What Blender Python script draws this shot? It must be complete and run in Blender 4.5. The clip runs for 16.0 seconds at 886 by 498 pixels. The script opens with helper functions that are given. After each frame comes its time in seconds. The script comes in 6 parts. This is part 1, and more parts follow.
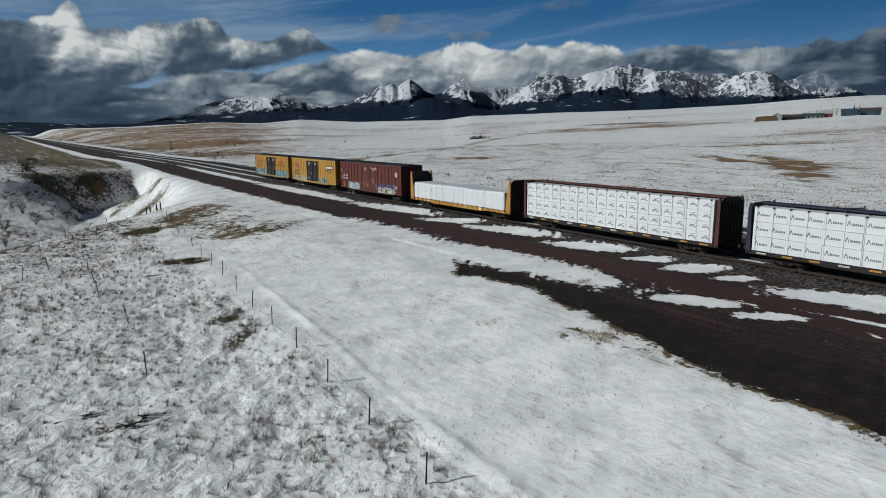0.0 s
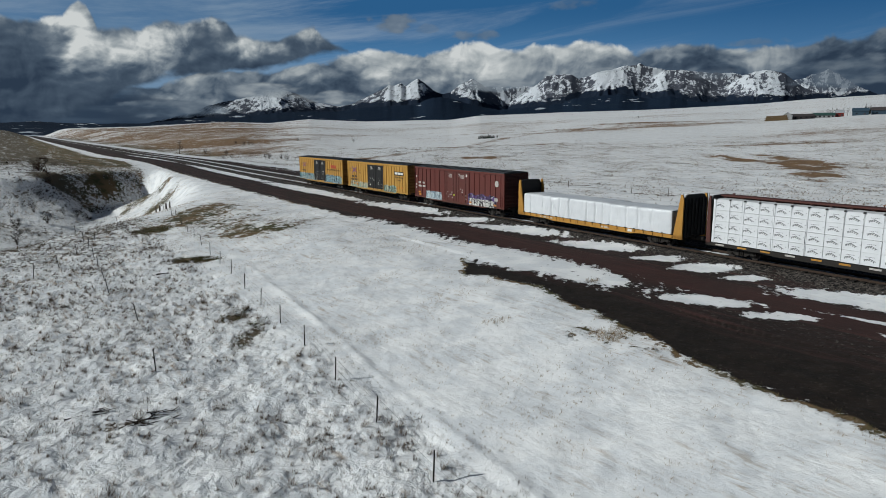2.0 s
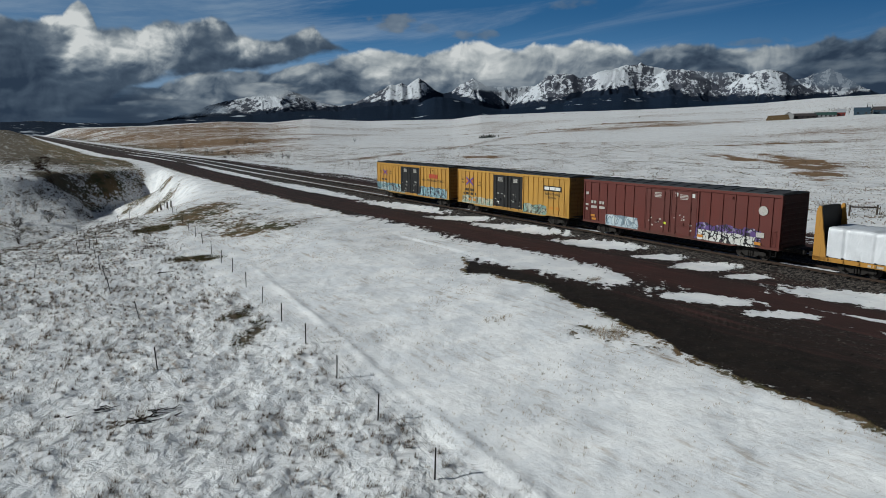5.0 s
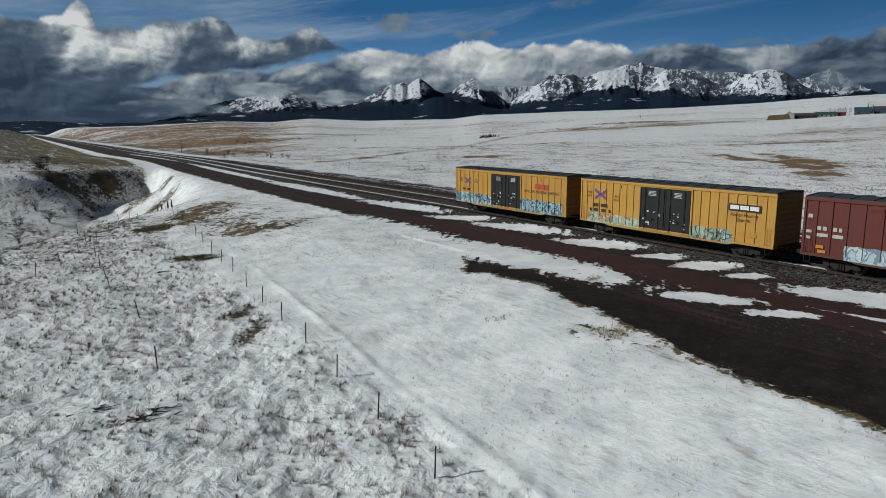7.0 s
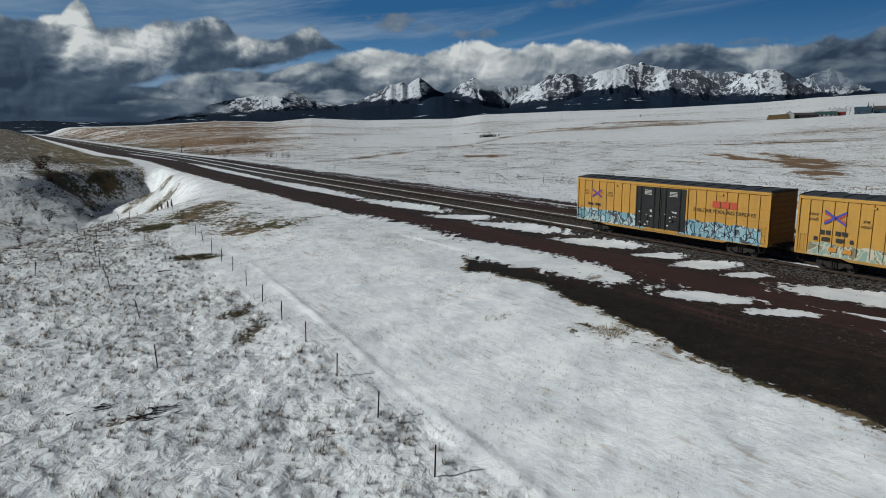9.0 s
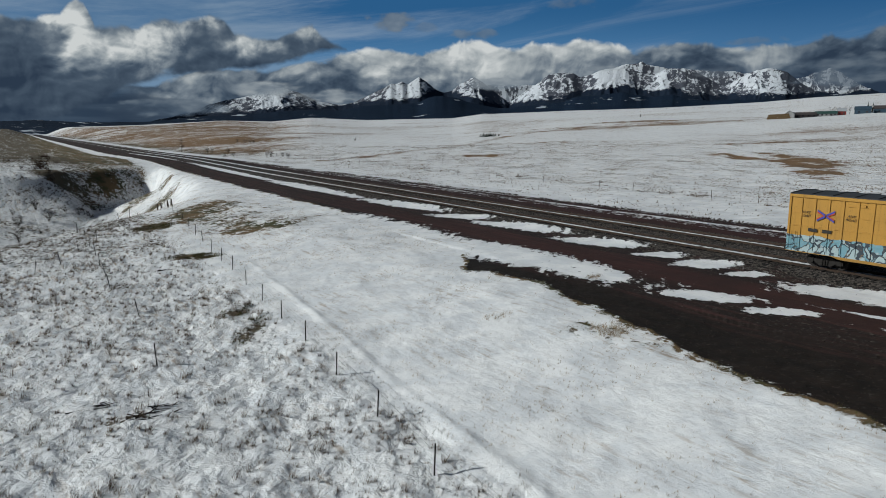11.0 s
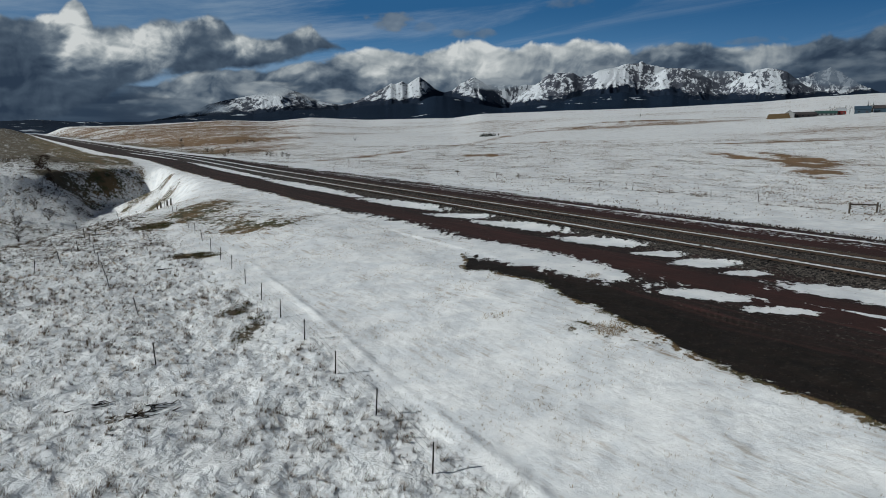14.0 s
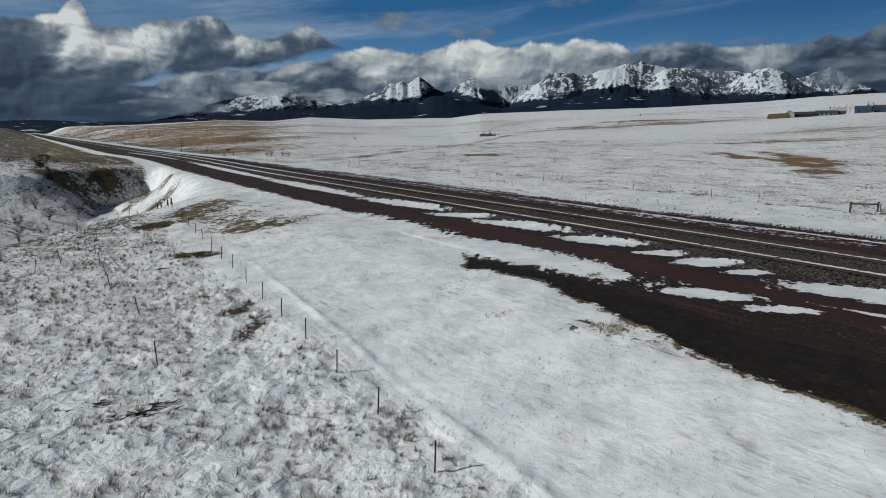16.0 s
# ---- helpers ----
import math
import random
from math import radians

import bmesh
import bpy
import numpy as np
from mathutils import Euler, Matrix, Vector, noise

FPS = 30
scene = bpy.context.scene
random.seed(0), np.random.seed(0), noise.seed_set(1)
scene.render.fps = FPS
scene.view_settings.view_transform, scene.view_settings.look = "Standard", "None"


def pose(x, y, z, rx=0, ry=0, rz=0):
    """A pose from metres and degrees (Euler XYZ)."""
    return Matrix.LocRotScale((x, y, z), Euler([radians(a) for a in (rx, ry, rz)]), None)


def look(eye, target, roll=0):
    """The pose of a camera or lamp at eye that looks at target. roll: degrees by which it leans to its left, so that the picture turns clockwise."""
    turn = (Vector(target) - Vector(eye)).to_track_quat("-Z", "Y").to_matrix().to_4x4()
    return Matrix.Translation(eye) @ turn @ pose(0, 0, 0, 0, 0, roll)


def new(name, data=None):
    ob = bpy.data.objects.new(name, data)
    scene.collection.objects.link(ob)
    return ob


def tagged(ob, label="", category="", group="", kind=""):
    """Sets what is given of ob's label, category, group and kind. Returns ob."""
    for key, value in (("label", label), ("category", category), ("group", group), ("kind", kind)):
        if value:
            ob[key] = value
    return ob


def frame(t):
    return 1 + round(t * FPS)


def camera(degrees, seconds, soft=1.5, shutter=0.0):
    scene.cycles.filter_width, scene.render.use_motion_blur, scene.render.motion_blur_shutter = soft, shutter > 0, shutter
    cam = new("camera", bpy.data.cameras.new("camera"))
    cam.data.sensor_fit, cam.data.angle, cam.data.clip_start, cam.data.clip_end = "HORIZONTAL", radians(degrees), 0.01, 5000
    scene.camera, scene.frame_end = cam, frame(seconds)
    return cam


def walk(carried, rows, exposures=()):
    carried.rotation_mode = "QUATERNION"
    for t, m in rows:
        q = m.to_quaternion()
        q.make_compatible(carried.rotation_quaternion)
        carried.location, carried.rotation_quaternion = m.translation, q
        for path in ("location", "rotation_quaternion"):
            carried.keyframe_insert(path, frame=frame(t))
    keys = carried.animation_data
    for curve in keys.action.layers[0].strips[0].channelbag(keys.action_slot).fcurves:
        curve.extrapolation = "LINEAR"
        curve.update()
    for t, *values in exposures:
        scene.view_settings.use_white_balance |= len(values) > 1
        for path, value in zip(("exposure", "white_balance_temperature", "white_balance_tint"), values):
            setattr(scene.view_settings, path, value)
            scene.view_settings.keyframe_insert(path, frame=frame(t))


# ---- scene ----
# ---- camera and its way: a hovering drone, 9.5 m over the rails, that turns a little and sinks slowly ----
cam = camera(68.39, 16.0, soft=0.75)


def aim(x, z, yaw, tilt):
    """Eye over the origin; yaw to the right and tilt downwards in degrees."""
    w, p = radians(yaw), radians(tilt)
    way = Vector((math.sin(w) * math.cos(p), math.cos(w) * math.cos(p), -math.sin(p)))
    eye = Vector((x, 0, z))
    return look(eye, eye + way * 50, -0.42)


walk(cam, [
    (0.0, aim(0.0, 9.62, 0.84, 10.375)), (0.5, aim(0.0, 9.61, 0.40, 10.40)), (1.0, aim(0.0, 9.60, 0.16, 10.40)),
    (1.5, aim(0.0, 9.58, 0.14, 10.40)), (2.5, aim(0.0, 9.56, 0.12, 10.41)), (4.0, aim(-0.02, 9.52, 0.08, 10.43)),
    (6.5, aim(0.0, 9.46, 0.0, 10.45)), (9.0, aim(0.0, 9.41, 0.0, 10.49)), (11.5, aim(0.03, 9.36, 0.0, 10.525)),
    (13.0, aim(0.09, 9.34, 0.0, 10.535)), (14.5, aim(0.06, 9.31, 0.0, 10.545)), (16.0, aim(0.0, 9.27, 0.0, 10.555)),
])

# ---- light ----
SUN_EL, SUN_AZ = 30.0, -93.0  # degrees; azimuth from the view's axis, to the right positive
world = bpy.data.worlds.new("sky")
scene.world = world
world.use_nodes = True
wn = world.node_tree.nodes
sky = wn.new("ShaderNodeTexSky")
sky.sky_type, sky.sun_disc = "NISHITA", False
sky.sun_elevation, sky.sun_rotation = radians(SUN_EL), radians(SUN_AZ)
sky.altitude, sky.air_density, sky.dust_density = 1400, 1.0, 0.6
wn["Background"].inputs["Strength"].default_value = 0.021
world.node_tree.links.new(sky.outputs[0], wn["Background"].inputs["Color"])
sun = new("sun", bpy.data.lights.new("sun", "SUN"))
sun.data.energy, sun.data.angle, sun.data.color = 3.6, radians(0.53), (0.93, 0.975, 0.955)
away = Vector((math.sin(radians(SUN_AZ)) * math.cos(radians(SUN_EL)), math.cos(radians(SUN_AZ)) * math.cos(radians(SUN_EL)), math.sin(radians(SUN_EL))))
sun.matrix_world = look(away * 100, (0, 0, 0))
scene.view_settings.exposure = 0.0

# ---- materials ----
class Net:
    """A small helper to write node materials."""

    def __init__(self, name):
        self.mat = bpy.data.materials.new(name)
        self.mat.use_nodes = True
        self.tree = self.mat.node_tree
        self.n, self.l = self.tree.nodes, self.tree.links
        self.bsdf = self.n["Principled BSDF"]
        self.out = self.n["Material Output"]

    def put(self, socket, value):
        if hasattr(value, "is_output"):
            self.l.new(value, socket)
        else:
            if isinstance(value, tuple) and len(value) == 3 and len(socket.default_value) == 4:
                value = (*value, 1)
            socket.default_value = value

    def coord(self, kind="Object"):
        return self.n.new("ShaderNodeTexCoord").outputs[kind]

    def attr(self, name):
        a = self.n.new("ShaderNodeAttribute")
        a.attribute_name = name
        return a.outputs["Color"]

    def split(self, v):
        s = self.n.new("ShaderNodeSeparateXYZ")
        self.put(s.inputs[0], v)
        return s.outputs

    def join(self, x, y, z):
        s = self.n.new("ShaderNodeCombineXYZ")
        for i, v in enumerate((x, y, z)):
            self.put(s.inputs[i], v)
        return s.outputs[0]

    def turn(self, v, rz=0.0, scale=(1, 1, 1), loc=(0, 0, 0)):
        """Turns about z first, then stretches."""
        if rz:
            r = self.n.new("ShaderNodeMapping")
            self.put(r.inputs["Vector"], v)
            r.inputs["Rotation"].default_value = (0, 0, rz)
            v = r.outputs[0]
        m = self.n.new("ShaderNodeMapping")
        self.put(m.inputs["Vector"], v)
        m.inputs["Scale"].default_value = scale
        m.inputs["Location"].default_value = loc
        return m.outputs[0]

    def noise(self, v, scale, detail=4.0, rough=0.55, distortion=0.0):
        t = self.n.new("ShaderNodeTexNoise")
        self.put(t.inputs["Vector"], v)
        for k, x in (("Scale", scale), ("Detail", detail), ("Roughness", rough), ("Distortion", distortion)):
            self.put(t.inputs[k], x)
        return t.outputs[0]

    def voronoi(self, v, scale, out="Distance"):
        t = self.n.new("ShaderNodeTexVoronoi")
        self.put(t.inputs["Vector"], v)
        self.put(t.inputs["Scale"], scale)
        return t.outputs[out]

    def math(self, op, a, b=0.0, c=0.0, clamp=False):
        m = self.n.new("ShaderNodeMath")
        m.operation, m.use_clamp = op, clamp
        for i, v in enumerate((a, b, c)):
            self.put(m.inputs[i], v)
        return m.outputs[0]

    def ramp(self, v, lo, hi, a=0.0, b=1.0, smooth=True):
        m = self.n.new("ShaderNodeMapRange")
        m.interpolation_type = "SMOOTHSTEP" if smooth else "LINEAR"
        for k, x in ((0, v), (1, lo), (2, hi), (3, a), (4, b)):
            self.put(m.inputs[k], x)
        return m.outputs[0]

    def mix(self, f, a, b, mode="MIX"):
        m = self.n.new("ShaderNodeMix")
        m.data_type, m.blend_type = "RGBA", mode
        self.put(m.inputs[0], f)
        self.put(m.inputs[6], a)
        self.put(m.inputs[7], b)
        return m.outputs[2]

    def bump(self, h, strength=0.5, dist=0.05):
        b = self.n.new("ShaderNodeBump")
        self.put(b.inputs["Height"], h)
        self.put(b.inputs["Strength"], strength)
        self.put(b.inputs["Distance"], dist)
        self.l.new(b.outputs[0], self.bsdf.inputs["Normal"])

    def set(self, color=None, rough=None, metal=None, spec=None):
        for k, v in (("Base Color", color), ("Roughness", rough), ("Metallic", metal), ("Specular IOR Level", spec)):
            if v is not None:
                self.put(self.bsdf.inputs[k], v)
        return self.mat


def paint(name, color, rough=0.55, dirt=(0.05, 0.035, 0.025), amount=0.45, streak=True):
    """Weathered paint on steel: faded in large patches, rust runs and dust towards its lower parts' own stains."""
    k = Net(name)
    p = k.coord()
    fade = k.ramp(k.noise(p, 0.7, 4), 0.3, 0.75)
    c = k.mix(k.math("MULTIPLY", fade, 0.35), color, tuple(min(1, x * 0.72 + 0.02) for x in color))
    q = k.turn(p, 0, (5, 5, 0.35)) if streak else p
    runs = k.ramp(k.noise(q, 1.6, 6, 0.65), 0.52, 0.78)
    c = k.mix(k.math("MULTIPLY", runs, amount), c, dirt)
    specks = k.ramp(k.noise(p, 14, 3), 0.62, 0.72)
    c = k.mix(k.math("MULTIPLY", specks, amount * 0.6), c, dirt)
    k.bump(k.noise(p, 9, 3), 0.15, 0.01)
    return k.set(c, rough, 0.0, 0.35)


def plain(name, color, rough=0.7, metal=0.0, vary=0.25, scale=6.0):
    k = Net(name)
    p = k.coord()
    f = k.noise(p, scale, 5, 0.6)
    c = k.mix(f, tuple(x * (1 - vary) for x in color), tuple(min(1, x * (1 + vary)) for x in color))
    k.bump(k.noise(p, scale * 4, 3), 0.2, 0.01)
    return k.set(c, rough, metal, 0.3)


BROWN = paint("brown_steel", (0.075, 0.02, 0.014), 0.65, (0.02, 0.014, 0.012), 0.5)
BLACK = paint("black_steel", (0.018, 0.017, 0.017), 0.6, (0.05, 0.035, 0.025), 0.3)
BLUE = paint("dark_blue_steel", (0.012, 0.016, 0.035), 0.55, (0.03, 0.025, 0.02), 0.3)
ROOF = paint("grimy_galvanised_roof", (0.045, 0.047, 0.05), 0.6, (0.02, 0.02, 0.02), 0.5, False)
UNDER = plain("grimy_underframe", (0.022, 0.019, 0.017), 0.85)
WHEEL = plain("dark_wheel_steel", (0.035, 0.03, 0.028), 0.55, 0.4)
RAIL = plain("rusty_rail_steel", (0.06, 0.04, 0.03), 0.55, 0.5)
TIE = plain("dark_creosote_wood", (0.02, 0.017, 0.015), 0.9)
WHITE_MARK = plain("white_stencil_paint", (0.65, 0.65, 0.62), 0.6)
DARK_MARK = plain("dark_stencil_paint", (0.03, 0.025, 0.02), 0.6)

# ---- the lie of the land ----
# a: metres along the railway, away from the drone; b: metres across it
HEAD = radians(-32.93)
ALONG = np.array((math.sin(HEAD), math.cos(HEAD)))
ACROSS = np.array((math.cos(HEAD), -math.sin(HEAD)))
TRACK_1, TRACK_2 = 45.3, 50.2


def spot(a, b):
    return tuple(ALONG * a + ACROSS * b)


def lattice(ix, iy, seed):
    h = (ix.astype(np.int64) * 374761393 + iy.astype(np.int64) * 668265263 + seed * 1442695041) & 0xFFFFFFFF
    h = ((h ^ (h >> 13)) * 1274126177) & 0xFFFFFFFF
    return ((h ^ (h >> 16)) & 0xFFFF) / 65535.0


def value_noise(x, y, seed=0):
    ix, iy = np.floor(x), np.floor(y)
    fx, fy = x - ix, y - iy
    fx, fy = fx * fx * fx * (fx * (fx * 6 - 15) + 10), fy * fy * fy * (fy * (fy * 6 - 15) + 10)
    c00, c10 = lattice(ix, iy, seed), lattice(ix + 1, iy, seed)
    c01, c11 = lattice(ix, iy + 1, seed), lattice(ix + 1, iy + 1, seed)
    return (c00 * (1 - fx) + c10 * fx) * (1 - fy) + (c01 * (1 - fx) + c11 * fx) * fy


def fbm(x, y, octaves=4, seed=0, gain=0.5):
    s, amp, tot = 0, 1.0, 0
    for o in range(octaves):
        ca, sa = math.cos(o * 1.1), math.sin(o * 1.1)
        s = s + amp * value_noise((x * ca - y * sa) * 2 ** o + o * 17.3, (x * sa + y * ca) * 2 ** o - o * 9.1, seed + o)
        tot += amp
        amp *= gain
    return s / tot


def ridged(x, y, octaves=5, seed=0):
    s, amp, tot = 0, 1.0, 0
    for o in range(octaves):
        v = 1 - np.abs(2 * value_noise(x * 2 ** o + o * 7.7, y * 2 ** o - o * 3.1, seed + o) - 1)
        s = s + amp * v * v
        tot += amp
        amp *= 0.5
    return s / tot


def ease(x, lo, hi):
    t = np.clip((x - lo) / (hi - lo), 0, 1)
    return t * t * (3 - 2 * t)


def to_line(x, y, pts):
    """Distance to a polyline."""
    best = np.full(np.shape(x), 1e9)
    for (x0, y0), (x1, y1) in zip(pts, pts[1:]):
        dx, dy = x1 - x0, y1 - y0
        t = np.clip(((x - x0) * dx + (y - y0) * dy) / (dx * dx + dy * dy), 0, 1)
        best = np.minimum(best, np.hypot(x - x0 - t * dx, y - y0 - t * dy))
    return best


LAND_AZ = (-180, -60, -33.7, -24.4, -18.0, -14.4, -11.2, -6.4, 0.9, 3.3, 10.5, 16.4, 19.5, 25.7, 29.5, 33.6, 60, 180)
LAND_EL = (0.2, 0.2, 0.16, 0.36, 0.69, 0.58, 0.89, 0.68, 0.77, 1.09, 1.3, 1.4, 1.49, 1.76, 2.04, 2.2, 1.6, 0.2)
CROSS_B = (-400, -60, 0, 8, 12, 18, 24, 27, 31, 34, 39, 41.6, 42.6, 43.6, 51.9, 53.2, 56, 61, 64, 70, 80, 92, 150, 400)
CROSS_Z = (-3.5, -3.4, -3.0, -2.85, -2.6, -1.9, -1.05, -0.88, -0.75, -0.6, -0.5, -0.5, -0.42, -0.2, -0.2, -0.45, -0.5, -0.5, -0.85, -1.2, -1.1, -1.0, -0.6, 0.5)
GULLY = ((-110, 30), (-78, 52), (-67, 78), (-64, 105), (-71, 135), (-79, 151), (-74, 164))


def DRIFT(a):
    return np.interp(a, (0, 12, 20, 30, 45, 75), (12.8, 13.2, 13.6, 14.2, 15.4, 17.5))


def land(x, y, fine=True):
    """Height of the ground."""
    a, b = x * ALONG[0] + y * ALONG[1], x * ACROSS[0] + y * ACROSS[1]
    r, az = np.hypot(x, y), np.degrees(np.arctan2(x, y))
    z = np.interp(b, CROSS_B, CROSS_Z)
    far_left = np.interp(b, (-500, 20, 32, 34), (-1.0, -1.3, -0.9, -0.6))
    k = ease(a, 105, 170)
    z = np.where(b < 34, z * (1 - k) + far_left * k, z)
    # the creek's gully, with a steep far bank, and the slope beyond it
    d = to_line(x, y, GULLY) + 3.5 * (fbm(x / 14, y / 14, 3, 5) - 0.5)
    z = z + 8.0 * np.exp(-(((x + 175) / 65) ** 2 + ((y - 165) / 60) ** 2))
    beyond = ease(np.interp(y, (30, 52, 78, 105, 135, 151, 164, 200), (-110, -78, -67, -64, -71, -79, -74, -60)) - x, -3, 3)
    steep = 0.50 * (1 - beyond) + beyond * (0.20 + 0.76 * ease(y, 132, 150))
    cut = np.interp(y, (118, 160), (-11.5, -7.5)) + steep * np.maximum(d - 2.5, 0)
    hold = ease(b, 26, 32)
    soft = 0.6
    low = -np.log(np.exp(-np.clip(z, -20, 20) / soft) + np.exp(-np.clip(cut, -20, 20) / soft)) * soft
    near_cut = (d < 70) & (b < 34)
    z = np.where(near_cut, z * hold + np.minimum(low, z) * (1 - hold), z)
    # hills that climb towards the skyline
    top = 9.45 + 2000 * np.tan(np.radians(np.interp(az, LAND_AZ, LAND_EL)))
    t = np.clip((r - 220) / 1780, 0, 1)
    climb = (top + 1.0) * (0.85 * t + 0.15 * t * t)
    side = ease(b, 66, 130)
    left = 1 - ease(b, -20, 45)
    z = z + climb * np.where(b > 50, side, left * ease(r, 700, 1700))
    wave = (fbm(x / 170, y / 170, 4, 21) - 0.5) * 9 * ease(r, 170, 520) * (0.35 + 0.65 * side)
    z = z + wave * np.where((b > 20) & (b < 66), 0.0, 1.0) * (1 - ease(r, 1500, 2000) * 0.8)
    z = z - 25 * ease(r, 2100, 2600)
    # snow packed between the rails, and a low drift along the fence
    for pb in (TRACK_1, TRACK_2):
        z = z + 0.075 * (1 - ease(np.abs(b - pb), 0.42, 0.62))
    z = z + 0.07 * np.exp(-((b - DRIFT(a)) / 0.28) ** 2) * (1 - ease(a, 45, 75)) * (0.3 + 1.2 * fbm(a / 2.5, b / 2.5, 2, 6))
    if fine:
        calm = np.where((b > 31) & (b < 64), 0.15, 1.0) * np.where((b > 43) & (b < 52.3), 0.25, 1.0)
        near = 1 - ease(r, 250, 500)
        z = z + side * (1 - ease(r, 300, 600)) * 0.42 * (fbm(x / 2.4, y / 3.4, 3, 9) - 0.5)
        z = z + calm * near * (0.55 * (fbm(x / 9, y / 9, 3, 3) - 0.5) + 0.22 * (fbm(x / 1.6, y / 1.6, 3, 4) - 0.5) * np.where(b < 13, 1.45, 0.6) + np.where(b < 13, 0.13, 0.03) * (fbm(x / 0.55, y / 0.55, 2, 14) - 0.5))
    return z


def ground_z(x, y):
    return float(land(np.array([x]), np.array([y]))[0])


def mesh_from_grid(name, P, wrap=False):
    """A mesh from a grid of points, rows by columns."""
    n, m = P.shape[:2]
    idx = np.arange(n * m).reshape(n, m)
    if wrap:
        idx = np.concatenate((idx, idx[:, :1]), 1)
    q = np.stack((idx[:-1, :-1], idx[:-1, 1:], idx[1:, 1:], idx[1:, :-1]), -1).reshape(-1, 4)
    me = bpy.data.meshes.new(name)
    me.vertices.add(n * m)
    me.vertices.foreach_set("co", P.reshape(-1).astype(np.float32))
    me.loops.add(q.size)
    me.loops.foreach_set("vertex_index", q.reshape(-1).astype(np.int32))
    me.polygons.add(len(q))
    me.polygons.foreach_set("loop_start", np.arange(0, q.size, 4, dtype=np.int32))
    me.update(calc_edges=True)
    me.validate()
    me.polygons.foreach_set("use_smooth", np.ones(len(me.polygons), dtype=bool))
    return me


def put_color(me, name, cols):
    """Stores four cover fields at the vertices."""
    at = me.color_attributes.new(name, "FLOAT_COLOR", "POINT")
    at.data.foreach_set("color", cols.reshape(-1).astype(np.float32))


# snow that was left lying beside the rails and the dirt roads: from a, b to a, b, half width
SNOW_PATCHES = ((34.3, 40.1, 31.1, 42.6, 0.95), (30.3, 39.7, 26.6, 42.6, 1.35), (25.8, 39.2, 24.0, 42.3, 0.75), (22.7, 39.0, 12.0, 42.6, 1.75), (43.8, 40.2, 35.3, 43.0, 1.35),
                (57.2, 40.6, 44.0, 43.0, 1.45), (64.3, 39.4, 56.5, 43.3, 1.3), (86, 40.6, 63.9, 42.7, 1.5), (130, 41.0, 82, 41.3, 1.5), (200, 41.6, 118, 41.4, 1.1), (26.0, 32.2, 20.6, 35.4, 1.0), (20.4, 32.9, 17.3, 35.4, 0.7),
                (52, 31.9, 26.6, 33.2, 2.4), (75, 30.8, 44, 31.4, 3.2), (320, 41.3, 210, 41.3, 0.8), (18, 36.6, 8, 37.6, 0.3), (14.5, 34.9, 5, 36.0, 0.35), (10, 41.5, -8, 43, 1.2))
# bare grass that the wind has cleared: x, y, radius along x and y, depth
BARE = ((-13.9, 42.2, 0.8, 1.8, 0.66), (-11.6, 38.0, 0.75, 2.4, 0.66), (-23.4, 60.4, 2.4, 1.6, 0.62), (-35.3, 79.2, 2.6, 2.2, 0.5), (-33.0, 89, 4.5, 9, 0.62), (-5.2, 70.5, 1.3, 1.3, 0.7), (-13.8, 26.2, 1.3, 0.8, 0.4),
        (-25, 80, 6, 10, 0.36), (-19.5, 71, 6, 2.6, 0.42), (-65, 151, 4, 5, 0.66), (-58, 136, 3, 12, 0.40), (-70, 148, 2.5, 6, 0.36), (9.6, 31.5, 2.2, 2.6, 0.30), (-14, 76, 8, 4, 0.30), (6.5, 33.5, 1.6, 1.4, 0.3))
BARE_FAR_AND_SHADE = ((91, 204, 4.5, 22, 0.8), (105, 196, 4, 24, 0.7), (100, 182, 4, 16, 0.85), (93, 170, 4, 17, 0.85), (88, 160, 4, 12, 0.8), (78, 138, 4, 11, 0.75), (82, 142, 4, 8, 0.8), (72, 126, 3, 6, 0.4), (137, 265, 28, 5, 0.7), (15, 231, 8, 4, 0.72), (190, 610, 60, 14, 0.6),
            # gully bank's first two and (330, 640) also darken the ground as slope shade
            (-88, 151, 7, 4, 0.55), (-84, 160, 5, 5, 0.45), (36, 330, 60, 10, 0.3), (-150, 420, 50, 30, 0.3), (98, 165, 4, 3, 0.4), (330, 640, 60, 10, 0.5), (60, 560, 70, 12, 0.4))
TRAIL = ((-40, 215), (-18, 254), (10, 330), (41.6, 414), (80, 500), (131, 577))


